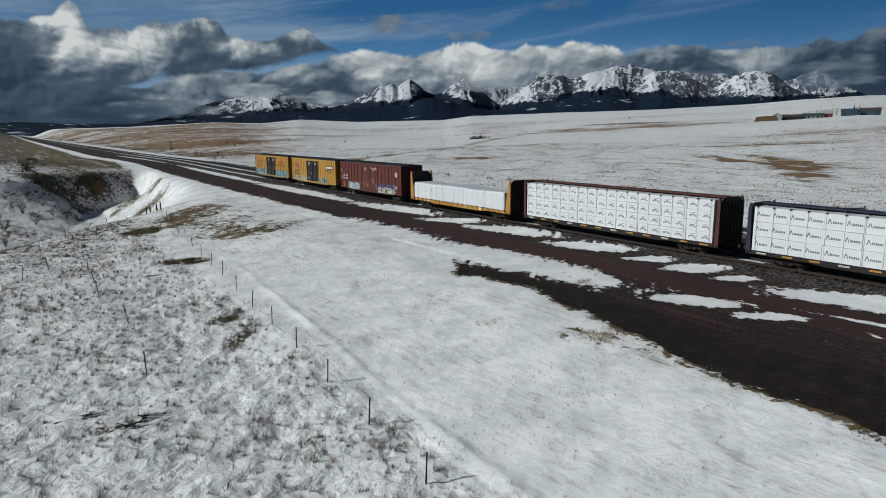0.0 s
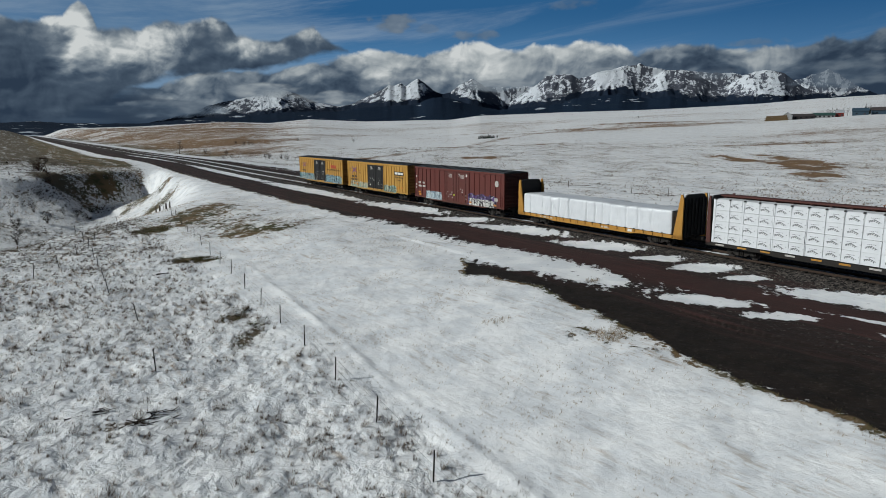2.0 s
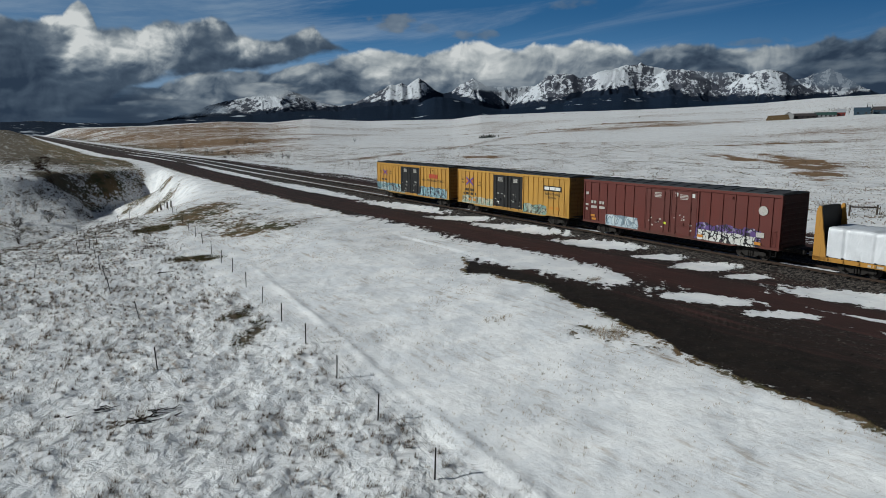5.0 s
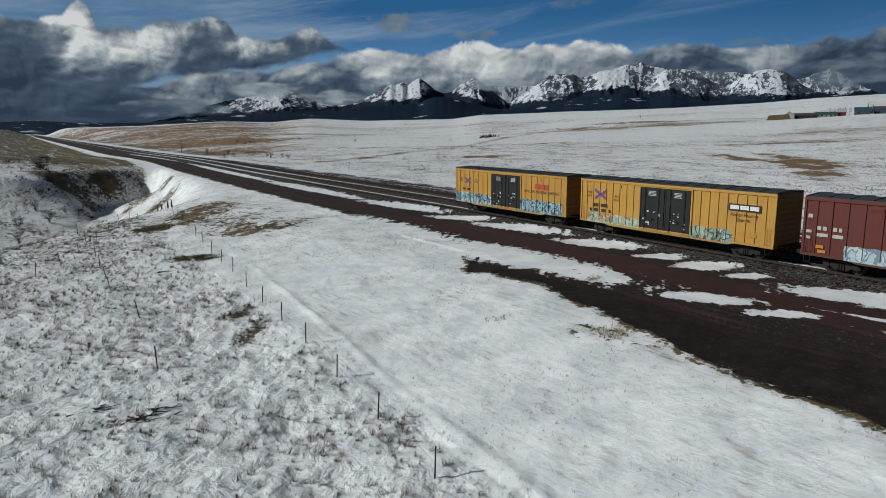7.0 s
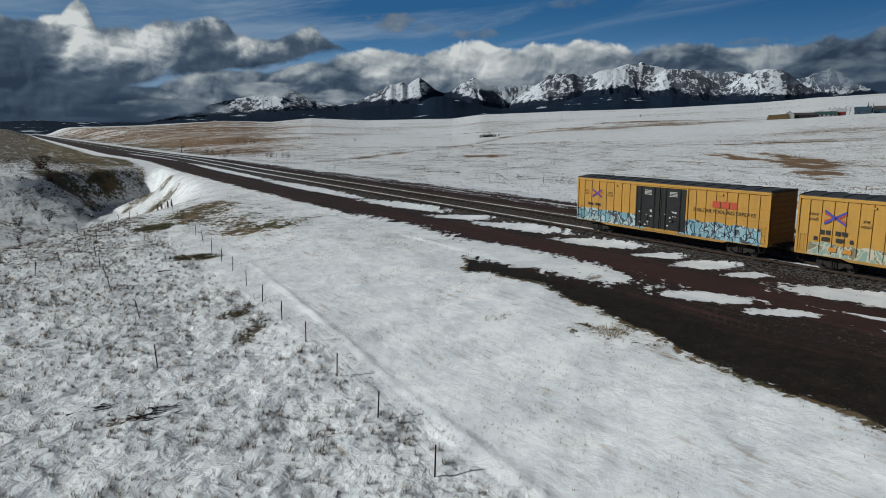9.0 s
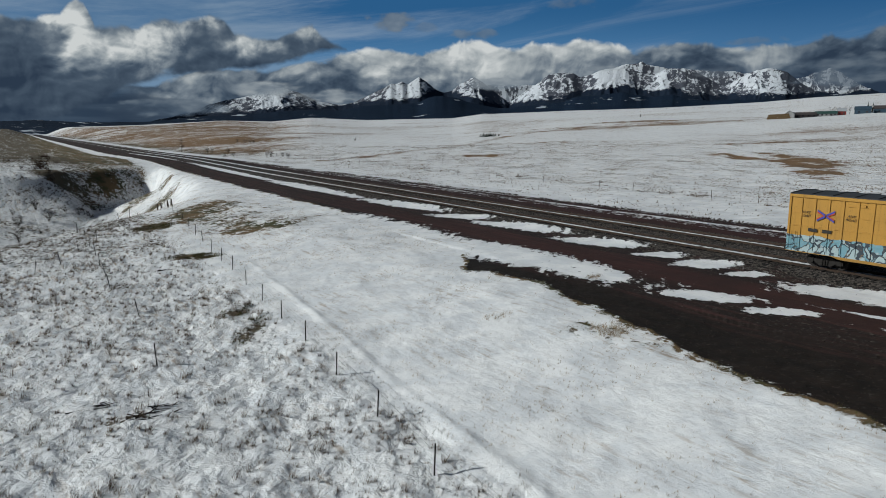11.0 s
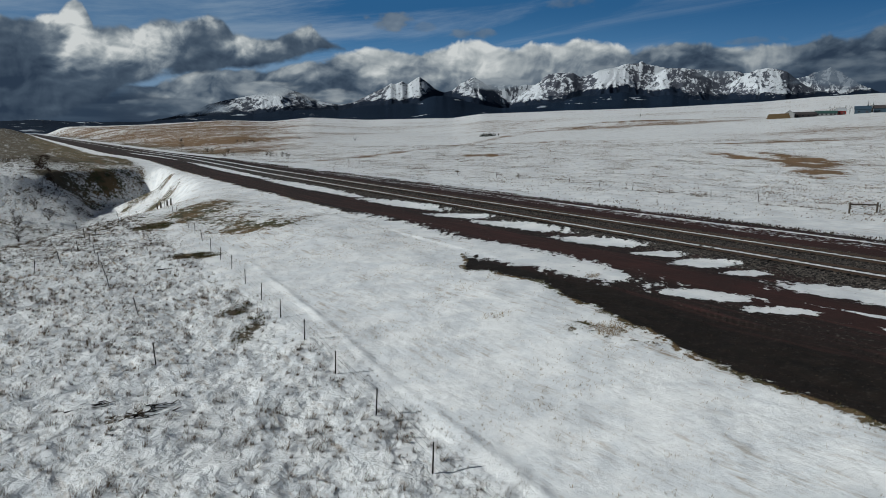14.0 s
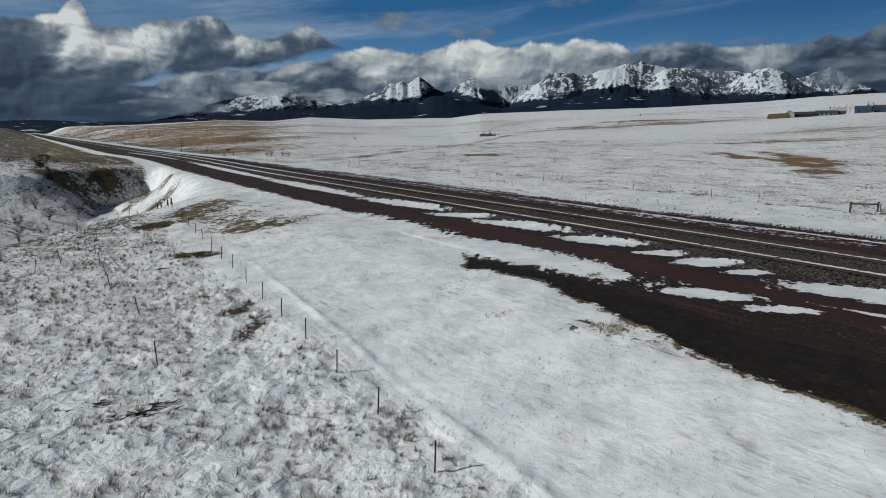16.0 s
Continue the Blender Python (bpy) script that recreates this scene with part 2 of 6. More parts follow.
def cover(x, y):
    """Snow (above 0: covered), dirt road, ballast, dry grass."""
    a, b = x * ALONG[0] + y * ALONG[1], x * ACROSS[0] + y * ACROSS[1]
    r, az = np.hypot(x, y), np.degrees(np.arctan2(x, y))
    big, mid = fbm(x / 60, y / 60, 4, 31), fbm(x / 7, y / 7, 3, 32)
    snow = 0.62 + 0.55 * (big - 0.5) + 0.30 * (mid - 0.5)
    # the meadow near the fence is speckled, the field between fence and road is clean
    snow = np.where(b < 13, snow + 0.02 * ease(13 - b, 0, 4), snow + 0.10 * ease(b, 13, 16))
    mott = 0.25 + 1.4 * fbm(x / 1.3, y / 1.3, 3, 34) * np.where(r > 150, 0.6, 1.0) + np.where(r > 150, 1.0, 0.0) * 2.2 * (fbm(x / 3, y / 7, 4, 35) - 0.36)
    for px, py, rx, ry, dep in BARE + BARE_FAR_AND_SHADE:
        snow = snow - dep * 1.3 * mott * np.exp(-(((x - px) / rx) ** 2 + ((y - py) / ry) ** 2) ** 1.5)
    # far fields, blown bare in bands
    band = fbm((x * 0.94 + y * 0.34) / 330, (y * 0.94 - x * 0.34) / 75, 4, 40)
    snow = snow - ease(r, 110, 420) * (1 - 0.55 * ease(r, 520, 720)) * (0.05 + 1.7 * np.maximum(band - 0.49, 0) * (b > 60))
    snow = snow - 0.45 * (b > 66) * np.exp(-(to_line(x, y, TRAIL) / 3.5) ** 2) * (0.4 + 1.2 * fbm(x / 14, y / 14, 3, 49))
    plateau = ease(a, 165, 230) * (1 - ease(b, 27, 31)) * (1 - ease(r, 1900, 2300))
    rough = 0.35 + 0.9 * (fbm(a / 45, b / 2.2, 4, 44) - 0.5) + 0.5 * (fbm(a / 7, b / 4, 3, 43) - 0.5)
    snow = snow * (1 - plateau) + plateau * (-0.46 + rough * 0.80)
    snow = snow - 0.56 * ease(b, 58, 68) * ease(-az, 6, 19) * ease(r, 170, 320) * (1 - ease(r, 1500, 2100)) * (0.2 + 0.8 * fbm(x / 45, y / 45, 3, 46) + 0.9 * fbm(x / 8, y / 14, 3, 45))
    snow = snow - 0.10 * ease(b, 66, 90) * (0.5 + fbm(x / 90, y / 90, 3, 48))
    snow = snow - 0.24 * (1 - ease(to_line(x, y, GULLY), 14, 60)) * ease(-az, 22, 25) * (0.4 + 1.3 * fbm(x / 6, y / 6, 3, 47)) * (1 - ease(b, 26, 31))
    grass = 0.35 + 0.8 * (fbm(x / 25, y / 25, 3, 33) - 0.4)
    # dirt roads on both sides of the railway
    near_edge = np.interp(a, (0, 11, 16, 20, 27, 32, 38, 41, 46, 70, 400), (24.2, 24.5, 25.2, 26.1, 27.4, 28.4, 26.9, 28.6, 33.2, 33.2, 33.5)) + 0.5 * (fbm(a / 5, b / 5, 3, 50) - 0.5) + 1.1 * (fbm(a / 1.5, b / 4, 3, 52) - 0.5)
    far_edge = np.interp(a, (0, 60, 90, 130, 200, 400, 900), (64.5, 63, 62, 60, 57, 54.5, 54)) + 1.0 * (fbm(a / 9, b / 9, 3, 51) - 0.5)
    inside = np.minimum(b - near_edge, far_edge - b)
    road = np.clip(inside / 0.5, -1, 1)
    snow = np.where(inside > -0.6, np.minimum(snow, -0.55 * inside - 0.05), snow)
    for a0, b0, a1, b1, w in SNOW_PATCHES:
        w = w * 1.15
        da, db = a1 - a0, b1 - b0
        t = ((a - a0) * da + (b - b0) * db) / (da * da + db * db)
        off = np.abs((a - a0) * db - (b - b0) * da) / math.hypot(da, db)
        d = np.sqrt(np.maximum(4 * np.abs(t - 0.5) ** 2, 0) + (off / w) ** 2)
        snow = np.maximum(snow, np.clip((1 - d) * 1.5 + 0.95 * (fbm((a + b) / 1.8, (b - a) / 0.6, 4, 60) - 0.5), -1, 0.52))
    # snow between the rails of both tracks, and a thin line beyond the second
    for pb, w, amp in ((TRACK_1, 0.62, 0.35), (TRACK_2, 0.62, 0.3)):
        line = 0.8 * (1 - np.abs(b - pb) / w) + amp * (fbm(a / 3, b / 3, 3, 61) - 0.55)
        snow = np.maximum(snow, np.where((np.abs(b - pb) < 1.0) & (a < 900), line, -1))
    streaks = 1.1 * (fbm(a / 26, b / 0.8, 4, 62) - 0.52) * (np.abs(b - 60.2) < 1.6) - 0.02
    snow = np.maximum(snow, np.where((b > 56.5) & (b < 62), streaks * 2, -1))
    ballast = np.clip(1 - np.abs(b - 47.6) / 5.6, -1, 1) * 4
    return np.stack((snow, road, np.clip(ballast, -1, 1), np.clip(grass, 0, 1)), -1)


def ground_material():
    k = Net("snowy_ground")
    p = k.coord()
    c = k.attr("cover")
    snow, road, ballast = k.split(c)
    s = k.n.new("ShaderNodeAttribute")
    s.attribute_name = "cover"
    grass = s.outputs["Alpha"]
    fine = k.ramp(k.noise(p, 2.6, 8, 0.72), 0.28, 0.72, 0.0, 1.0, False)
    mid = k.ramp(k.noise(p, 0.42, 5, 0.62), 0.3, 0.7, 0.0, 1.0, False)
    lumps = k.ramp(k.noise(p, 1.05, 5, 0.62, 0.4), 0.3, 0.7, 0.0, 1.0, False)
    wind = k.ramp(k.noise(k.turn(p, radians(54), (0.45, 2.6, 1)), 1.1, 7, 0.70), 0.3, 0.7, 0.0, 1.0, False)
    px, py, pz = k.split(p)
    across = k.math("ADD", k.math("MULTIPLY", px, float(ACROSS[0])), k.math("MULTIPLY", py, float(ACROSS[1])))
    prairie = k.ramp(across, 66.0, 90.0)
    blots = k.ramp(k.noise(k.turn(p, radians(20), (0.30, 1.0, 1)), 0.42, 8, 0.74), 0.30, 0.70, 0.0, 1.0, False)
    meadow = k.math("MULTIPLY", k.ramp(across, 15.0, 10.5), k.ramp(road, 0.0, -0.4))
    # bare earth, turf and stones
    straw = k.mix(k.noise(p, 1.1, 5), (0.20, 0.125, 0.07), (0.11, 0.085, 0.045))
    turf = k.mix(k.ramp(k.noise(p, 0.35, 4), 0.4, 0.62), straw, (0.065, 0.062, 0.03))
    turf = k.mix(k.math("MULTIPLY", prairie, 0.85), turf, k.mix(blots, (0.27, 0.155, 0.08), (0.15, 0.10, 0.065)))
    turf = k.mix(k.math("MULTIPLY", meadow, 0.65), turf, (0.10, 0.085, 0.065))
    soil = k.mix(k.noise(p, 0.22, 5, 0.6), (0.024, 0.0145, 0.0125), (0.013, 0.010, 0.0088))
    soil = k.mix(k.ramp(k.noise(k.turn(p, HEAD, (2.2, 0.10, 1)), 1.0, 5), 0.45, 0.7), soil, (0.062, 0.027, 0.024))
    soil = k.mix(k.math("MULTIPLY", k.ramp(across, 31.5, 29.0), 0.9), soil, k.mix(lumps, (0.0055, 0.0046, 0.004), (0.017, 0.0125, 0.0095)))
    lane = k.math("ADD", k.math("MULTIPLY", k.ramp(across, 33.5, 35.5), k.ramp(across, 39.5, 37.5)), k.math("MULTIPLY", k.ramp(across, 53.0, 55.0), k.ramp(across, 62.0, 60.0)))
    along = k.math("ADD", k.math("MULTIPLY", px, float(ALONG[0])), k.math("MULTIPLY", py, float(ALONG[1])))
    lane = k.math("MULTIPLY", lane, k.ramp(along, 100.0, 40.0, 0.2, 1.0))
    pebble = k.voronoi(p, 7.0, "Color")
    stone = k.mix(k.ramp(k.split(pebble)[0], 0.25, 1.0), (0.009, 0.008, 0.008), (0.105, 0.090, 0.080))
    soil = k.mix(k.math("MULTIPLY", k.ramp(k.noise(p, 4, 5, 0.7), 0.50, 0.66), k.math("MULTIPLY", k.ramp(lane, 0, 1, 1.0, 0.35), k.ramp(across, 30.0, 33.0, 0.25, 1.0))), soil, stone)
    soil = k.mix(k.math("MULTIPLY", lane, 0.7), soil, k.mix(mid, (0.060, 0.024, 0.021), (0.036, 0.018, 0.016)))
    bare = k.mix(k.ramp(road, -0.25, 0.25), turf, soil)
    bare = k.mix(k.ramp(k.math("ADD", ballast, k.math("MULTIPLY", k.math("SUBTRACT", mid, 0.5), 1.4)), 0.05, 0.5), bare, stone)
    # snow, thin where straw shows through
    clean = k.mix(k.ramp(mid, 0.2, 0.8), (0.85, 0.85, 0.85), (0.72, 0.735, 0.755))
    streak = k.ramp(k.math("ADD", k.math("MULTIPLY", wind, 0.6), k.math("MULTIPLY", k.math("ADD", fine, mid), 0.2)), 0.50, 0.82)
    thin = k.math("MULTIPLY", k.math("MULTIPLY", streak, k.ramp(snow, 0.25, 0.95, 0.80, 0.30)), k.ramp(k.noise(k.turn(p, radians(54), (0.6, 1.2, 1)), 0.22, 5, 0.6), 0.40, 0.64, 0.35, 1.7))
    clean = k.mix(k.math("MULTIPLY", thin, k.math("MULTIPLY", k.ramp(road, -0.9, 0.0, 1.0, 0.2), k.ramp(prairie, 0.0, 1.0, 1.0, 0.42))), clean, k.mix(mid, (0.42, 0.30, 0.20), (0.34, 0.27, 0.20)))
    clean = k.mix(k.math("MULTIPLY", prairie, k.ramp(blots, 0.35, 0.95, 0.0, 0.30)), clean, (0.38, 0.30, 0.23))
    rough = k.math("ADD", k.math("MULTIPLY", k.math("SUBTRACT", fine, 0.5), 0.95), k.math("MULTIPLY", k.math("SUBTRACT", lumps, 0.5), 0.65))
    amp = k.ramp(meadow, 0.0, 1.0, 0.80, 0.86)
    level = k.math("ADD", snow, k.math("MULTIPLY", rough, amp))
    level = k.math("ADD", level, k.math("MULTIPLY", k.math("SUBTRACT", wind, 0.5), 0.32))
    level = k.math("ADD", level, k.math("MULTIPLY", k.math("MULTIPLY", k.math("SUBTRACT", blots, 0.5), 1.15), prairie))
    mask = k.ramp(level, 0.0, 0.22)
    col = k.mix(mask, bare, clean)
    h = k.math("ADD", k.math("ADD", k.math("MULTIPLY", mask, 0.5), k.math("MULTIPLY", wind, k.ramp(meadow, 0.0, 1.0, 0.16, 0.03))), k.math("ADD", k.math("MULTIPLY", fine, k.ramp(meadow, 0.0, 1.0, 0.12, 0.15)), k.math("MULTIPLY", lumps, k.ramp(meadow, 0.0, 1.0, 0.28, 1.3))))
    k.bump(h, 0.7, 0.14)
    return k.set(col, k.ramp(mask, 0, 1, 0.92, 0.6), 0.0, 0.2)


def build_ground():
    front = np.radians(np.linspace(-40, 40, 760))
    back = np.radians(np.linspace(40, 320, 120)[1:-1])
    th = np.concatenate((front, back))
    rr = np.concatenate(([0.001, 0.5], np.linspace(2, 13, 10), np.geomspace(13.4, 300, 470), np.geomspace(306, 4950, 150)))
    R, T = np.meshgrid(rr, th, indexing="ij")
    x, y = R * np.sin(T), R * np.cos(T)
    z = land(x, y)
    me = mesh_from_grid("ground", np.stack((x, y, z), -1)[:, ::-1], True)
    put_color(me, "cover", cover(x, y)[:, ::-1])
    me.materials.append(ground_material())
    return tagged(new("ground", me), "snow-covered prairie with bare dirt roads and dry grass", "ground", kind="structure")


build_ground()

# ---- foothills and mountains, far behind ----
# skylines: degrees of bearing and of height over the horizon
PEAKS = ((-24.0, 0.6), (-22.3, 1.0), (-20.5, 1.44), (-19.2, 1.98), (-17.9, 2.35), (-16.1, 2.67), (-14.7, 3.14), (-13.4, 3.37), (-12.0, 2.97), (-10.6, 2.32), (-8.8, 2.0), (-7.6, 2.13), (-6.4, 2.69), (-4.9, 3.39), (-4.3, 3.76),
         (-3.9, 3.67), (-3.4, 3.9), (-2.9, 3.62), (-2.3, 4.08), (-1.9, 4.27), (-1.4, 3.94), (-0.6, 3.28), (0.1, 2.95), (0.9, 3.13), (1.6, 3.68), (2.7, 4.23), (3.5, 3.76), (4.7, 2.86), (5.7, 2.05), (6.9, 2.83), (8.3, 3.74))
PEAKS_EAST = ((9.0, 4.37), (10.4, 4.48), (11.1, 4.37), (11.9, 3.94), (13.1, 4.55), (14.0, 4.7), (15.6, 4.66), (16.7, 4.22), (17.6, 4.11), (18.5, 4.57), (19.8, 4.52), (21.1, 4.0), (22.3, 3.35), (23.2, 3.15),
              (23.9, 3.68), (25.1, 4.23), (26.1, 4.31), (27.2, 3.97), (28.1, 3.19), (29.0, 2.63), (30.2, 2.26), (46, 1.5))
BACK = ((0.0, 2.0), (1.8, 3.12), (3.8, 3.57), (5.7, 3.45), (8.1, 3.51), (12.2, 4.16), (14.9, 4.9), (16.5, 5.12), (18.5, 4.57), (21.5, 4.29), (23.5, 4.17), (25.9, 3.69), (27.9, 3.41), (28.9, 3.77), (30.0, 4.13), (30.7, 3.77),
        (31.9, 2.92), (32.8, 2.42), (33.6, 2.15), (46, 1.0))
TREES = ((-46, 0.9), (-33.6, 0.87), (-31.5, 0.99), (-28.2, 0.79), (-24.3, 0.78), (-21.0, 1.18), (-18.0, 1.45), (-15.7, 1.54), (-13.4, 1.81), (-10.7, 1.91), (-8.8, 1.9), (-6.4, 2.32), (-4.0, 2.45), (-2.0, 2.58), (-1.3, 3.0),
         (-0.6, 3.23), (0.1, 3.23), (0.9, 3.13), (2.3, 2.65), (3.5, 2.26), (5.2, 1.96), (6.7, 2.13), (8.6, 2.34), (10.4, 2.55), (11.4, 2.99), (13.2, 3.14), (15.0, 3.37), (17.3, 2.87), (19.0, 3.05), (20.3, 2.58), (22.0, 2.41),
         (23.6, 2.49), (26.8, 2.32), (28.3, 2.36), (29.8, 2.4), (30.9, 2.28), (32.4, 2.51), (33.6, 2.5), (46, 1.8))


def skyline(az, prof):
    return np.interp(az, [q[0] for q in prof], [q[1] for q in prof])


def mountain_material():
    k = Net("mountain_rock_snow_and_shade")
    p = k.coord()
    wood, crag_shade, _ = k.split(k.attr("cover"))
    n1, n2 = k.noise(p, 0.018, 8, 0.7), k.noise(k.turn(p, 0.4, (1, 1, 0.5)), 0.055, 6, 0.7)
    n3 = k.noise(k.turn(p, 0.5, (1, 0.55, 0.8)), 0.030, 8, 0.72, 0.6)
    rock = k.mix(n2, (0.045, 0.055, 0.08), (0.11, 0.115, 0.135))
    # dark rock, also laid on as shade over slopes turned from the sun
    bare = k.math("ADD", crag_shade, k.math("ADD", k.math("MULTIPLY", k.math("SUBTRACT", n3, 0.5), 2.6), k.math("MULTIPLY", k.math("SUBTRACT", n2, 0.5), 1.5)))
    # snow duller and bluer than it is: haze put into its colour
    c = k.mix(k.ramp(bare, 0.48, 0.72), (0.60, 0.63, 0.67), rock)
    forest = k.math("ADD", wood, k.math("ADD", k.math("MULTIPLY", k.math("SUBTRACT", n1, 0.5), 2.6), k.math("MULTIPLY", k.math("SUBTRACT", n2, 0.5), 1.2)))
    # the woods' dark blue holds the haze of the distance
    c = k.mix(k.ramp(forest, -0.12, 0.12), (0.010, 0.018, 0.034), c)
    k.bump(k.math("ADD", n2, n3), 0.7, 10)
    return k.set(c, 0.9, 0, 0.1)


def forest_material():
    k = Net("hazy_conifer_forest")
    p = k.coord()
    n = k.noise(p, 0.02, 6, 0.65)
    # conifer green shifted to blue, in place of air haze
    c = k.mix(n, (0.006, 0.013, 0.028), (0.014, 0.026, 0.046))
    x = k.split(p)[0]
    open_land = k.math("ADD", k.noise(k.turn(p, 0.2, (0.45, 1, 3.0)), 0.011, 6, 0.62), k.math("ADD", k.ramp(x, -1000, -1350, 0.0, 0.075), k.ramp(x, 600, 900, 0.0, 0.03)))
    gap = k.ramp(open_land, 0.635, 0.67)
    c = k.mix(gap, c, (0.44, 0.48, 0.53))
    k.bump(k.noise(p, 0.12, 3), 0.7, 5)
    return k.set(c, 0.95, 0, 0.05)


def build_range(name, prof, r0, r1, crest, spur, jag, mat, label, wide=1100, deep=110, az0=-46, az1=46):
    """A range with spurs that run down from its crest; its cover holds woods below the tree line, and bare crags with
    the shade of slopes turned from the sun.
    """
    az = np.linspace(az0, az1, wide)
    rr = np.linspace(r0, r1, deep)
    R, A = np.meshgrid(rr, az, indexing="ij")
    t = np.clip((R - r0) / (crest - r0), 0, 1)
    top = skyline(A, prof) + jag * (fbm(A * 2.6, A * 0 + 3.1, 4, 70) - 0.5)
    rise = 0.55 * t + 0.45 * t * t
    down = 1 - ease(R, crest, r1 + 200) * 0.7
    el = (-0.4 + (top + 0.4) * rise) * down
    swing = 2.4 * (fbm(A * 0.45, t * 2.4, 4, 73) - 0.5)
    ridge = ridged(A * 0.50 + swing + 0.9 * t, t * 2.2 + 5, 5, 71)
    body = np.sin(np.pi * np.clip(t, 0, 1) ** 1.3)
    el = el + spur * (ridge - 0.55) * body * (0.35 + 0.65 * top / 4.5)
    z = 9.4 + R * np.tan(np.radians(el))
    x, y = R * np.sin(np.radians(A)), R * np.cos(np.radians(A))
    me = mesh_from_grid(name, np.stack((x, y, z), -1)[:, ::-1])
    wood = (el - skyline(A, TREES)) / 0.50
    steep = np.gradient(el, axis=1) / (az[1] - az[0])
    # slopes that fall to the right, off the sun, get rock colour as shade
    crag_shade = 0.31 + 0.34 * ease(-steep, 0.0, 0.9) + 0.40 * (1 - ease(ridge, 0.25, 0.6))
    put_color(me, "cover", np.stack((wood, crag_shade, 0 * wood, 0 * wood + 1), -1)[:, ::-1])
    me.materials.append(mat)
    return tagged(new(name, me), label, "mountains", kind="structure")


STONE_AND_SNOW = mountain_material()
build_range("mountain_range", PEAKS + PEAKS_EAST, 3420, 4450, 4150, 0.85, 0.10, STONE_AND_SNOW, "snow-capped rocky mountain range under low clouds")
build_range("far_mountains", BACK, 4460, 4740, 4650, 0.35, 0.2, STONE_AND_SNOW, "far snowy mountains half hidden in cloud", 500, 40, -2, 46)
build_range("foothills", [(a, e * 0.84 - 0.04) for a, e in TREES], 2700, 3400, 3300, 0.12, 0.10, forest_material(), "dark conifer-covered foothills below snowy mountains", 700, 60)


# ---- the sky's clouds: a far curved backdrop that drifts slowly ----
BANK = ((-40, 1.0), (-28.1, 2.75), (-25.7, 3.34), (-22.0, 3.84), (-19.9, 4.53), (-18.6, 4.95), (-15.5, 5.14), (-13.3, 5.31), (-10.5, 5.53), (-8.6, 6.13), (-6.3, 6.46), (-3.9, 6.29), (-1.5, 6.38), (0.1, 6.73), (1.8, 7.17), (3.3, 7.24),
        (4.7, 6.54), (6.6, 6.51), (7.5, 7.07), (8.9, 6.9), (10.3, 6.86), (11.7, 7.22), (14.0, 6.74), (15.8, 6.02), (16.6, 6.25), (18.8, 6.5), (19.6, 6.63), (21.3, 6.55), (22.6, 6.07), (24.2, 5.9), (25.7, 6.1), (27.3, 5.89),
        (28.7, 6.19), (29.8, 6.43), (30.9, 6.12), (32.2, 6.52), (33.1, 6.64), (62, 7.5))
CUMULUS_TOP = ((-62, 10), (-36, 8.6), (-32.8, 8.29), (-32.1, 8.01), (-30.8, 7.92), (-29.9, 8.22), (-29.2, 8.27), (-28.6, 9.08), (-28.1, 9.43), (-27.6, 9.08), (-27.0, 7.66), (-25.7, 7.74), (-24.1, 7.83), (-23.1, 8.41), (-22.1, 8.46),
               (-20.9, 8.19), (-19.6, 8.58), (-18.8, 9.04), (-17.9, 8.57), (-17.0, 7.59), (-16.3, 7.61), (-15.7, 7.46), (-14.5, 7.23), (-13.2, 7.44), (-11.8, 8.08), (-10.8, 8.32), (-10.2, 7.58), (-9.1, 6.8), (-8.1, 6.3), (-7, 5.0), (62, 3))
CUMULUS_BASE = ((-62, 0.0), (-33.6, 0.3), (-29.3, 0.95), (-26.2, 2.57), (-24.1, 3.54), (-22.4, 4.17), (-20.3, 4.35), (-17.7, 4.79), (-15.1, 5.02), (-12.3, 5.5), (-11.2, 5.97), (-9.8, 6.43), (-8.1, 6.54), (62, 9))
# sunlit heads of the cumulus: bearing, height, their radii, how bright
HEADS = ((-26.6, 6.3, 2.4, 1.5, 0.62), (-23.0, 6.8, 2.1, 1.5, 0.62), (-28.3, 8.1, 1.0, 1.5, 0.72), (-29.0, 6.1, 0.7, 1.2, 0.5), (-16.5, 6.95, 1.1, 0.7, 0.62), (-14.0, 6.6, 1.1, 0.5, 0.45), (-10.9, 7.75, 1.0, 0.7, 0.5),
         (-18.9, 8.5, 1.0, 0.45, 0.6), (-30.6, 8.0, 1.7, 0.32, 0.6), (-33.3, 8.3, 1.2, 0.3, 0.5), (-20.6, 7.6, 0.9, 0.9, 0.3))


def billow(u, v, octaves, seed):
    """Round heads with sharp creases between them."""
    s, amp, tot = 0, 1.0, 0
    for o in range(octaves):
        ca, sa = math.cos(0.7 + o * 1.3), math.sin(0.7 + o * 1.3)
        q = np.abs(2 * value_noise((u * ca - v * sa) * 2.05 ** o + o * 5.3, (u * sa + v * ca) * 2.05 ** o - o * 8.9, seed + o) - 1)
        s, tot, amp = s + amp * q, tot + amp, amp * 0.55
    return s / tot


def heaps(u, v, size, seed):
    wu, wv = fbm(u / size * 0.8, v / size * 0.8, 3, seed + 40) - 0.5, fbm(u / size * 0.8, v / size * 0.8, 3, seed + 50) - 0.5
    uu, vv = u / size + 0.9 * wu, 1.25 * v / size + 0.9 * wv
    return 0.22 * billow(uu, vv, 5, seed) + 0.78 * fbm(uu * 0.9, vv * 0.9, 6, seed + 20, 0.52)


def cloud_tone(light):
    """From slate undersides to sunlit heads."""
    steps = (0, 0.25, 0.5, 0.75, 1.0)
    return np.stack([np.interp(light, steps, c) for c in ((0.024, 0.062, 0.165, 0.35, 0.59), (0.041, 0.092, 0.205, 0.39, 0.62), (0.070, 0.132, 0.245, 0.41, 0.62))], -1)


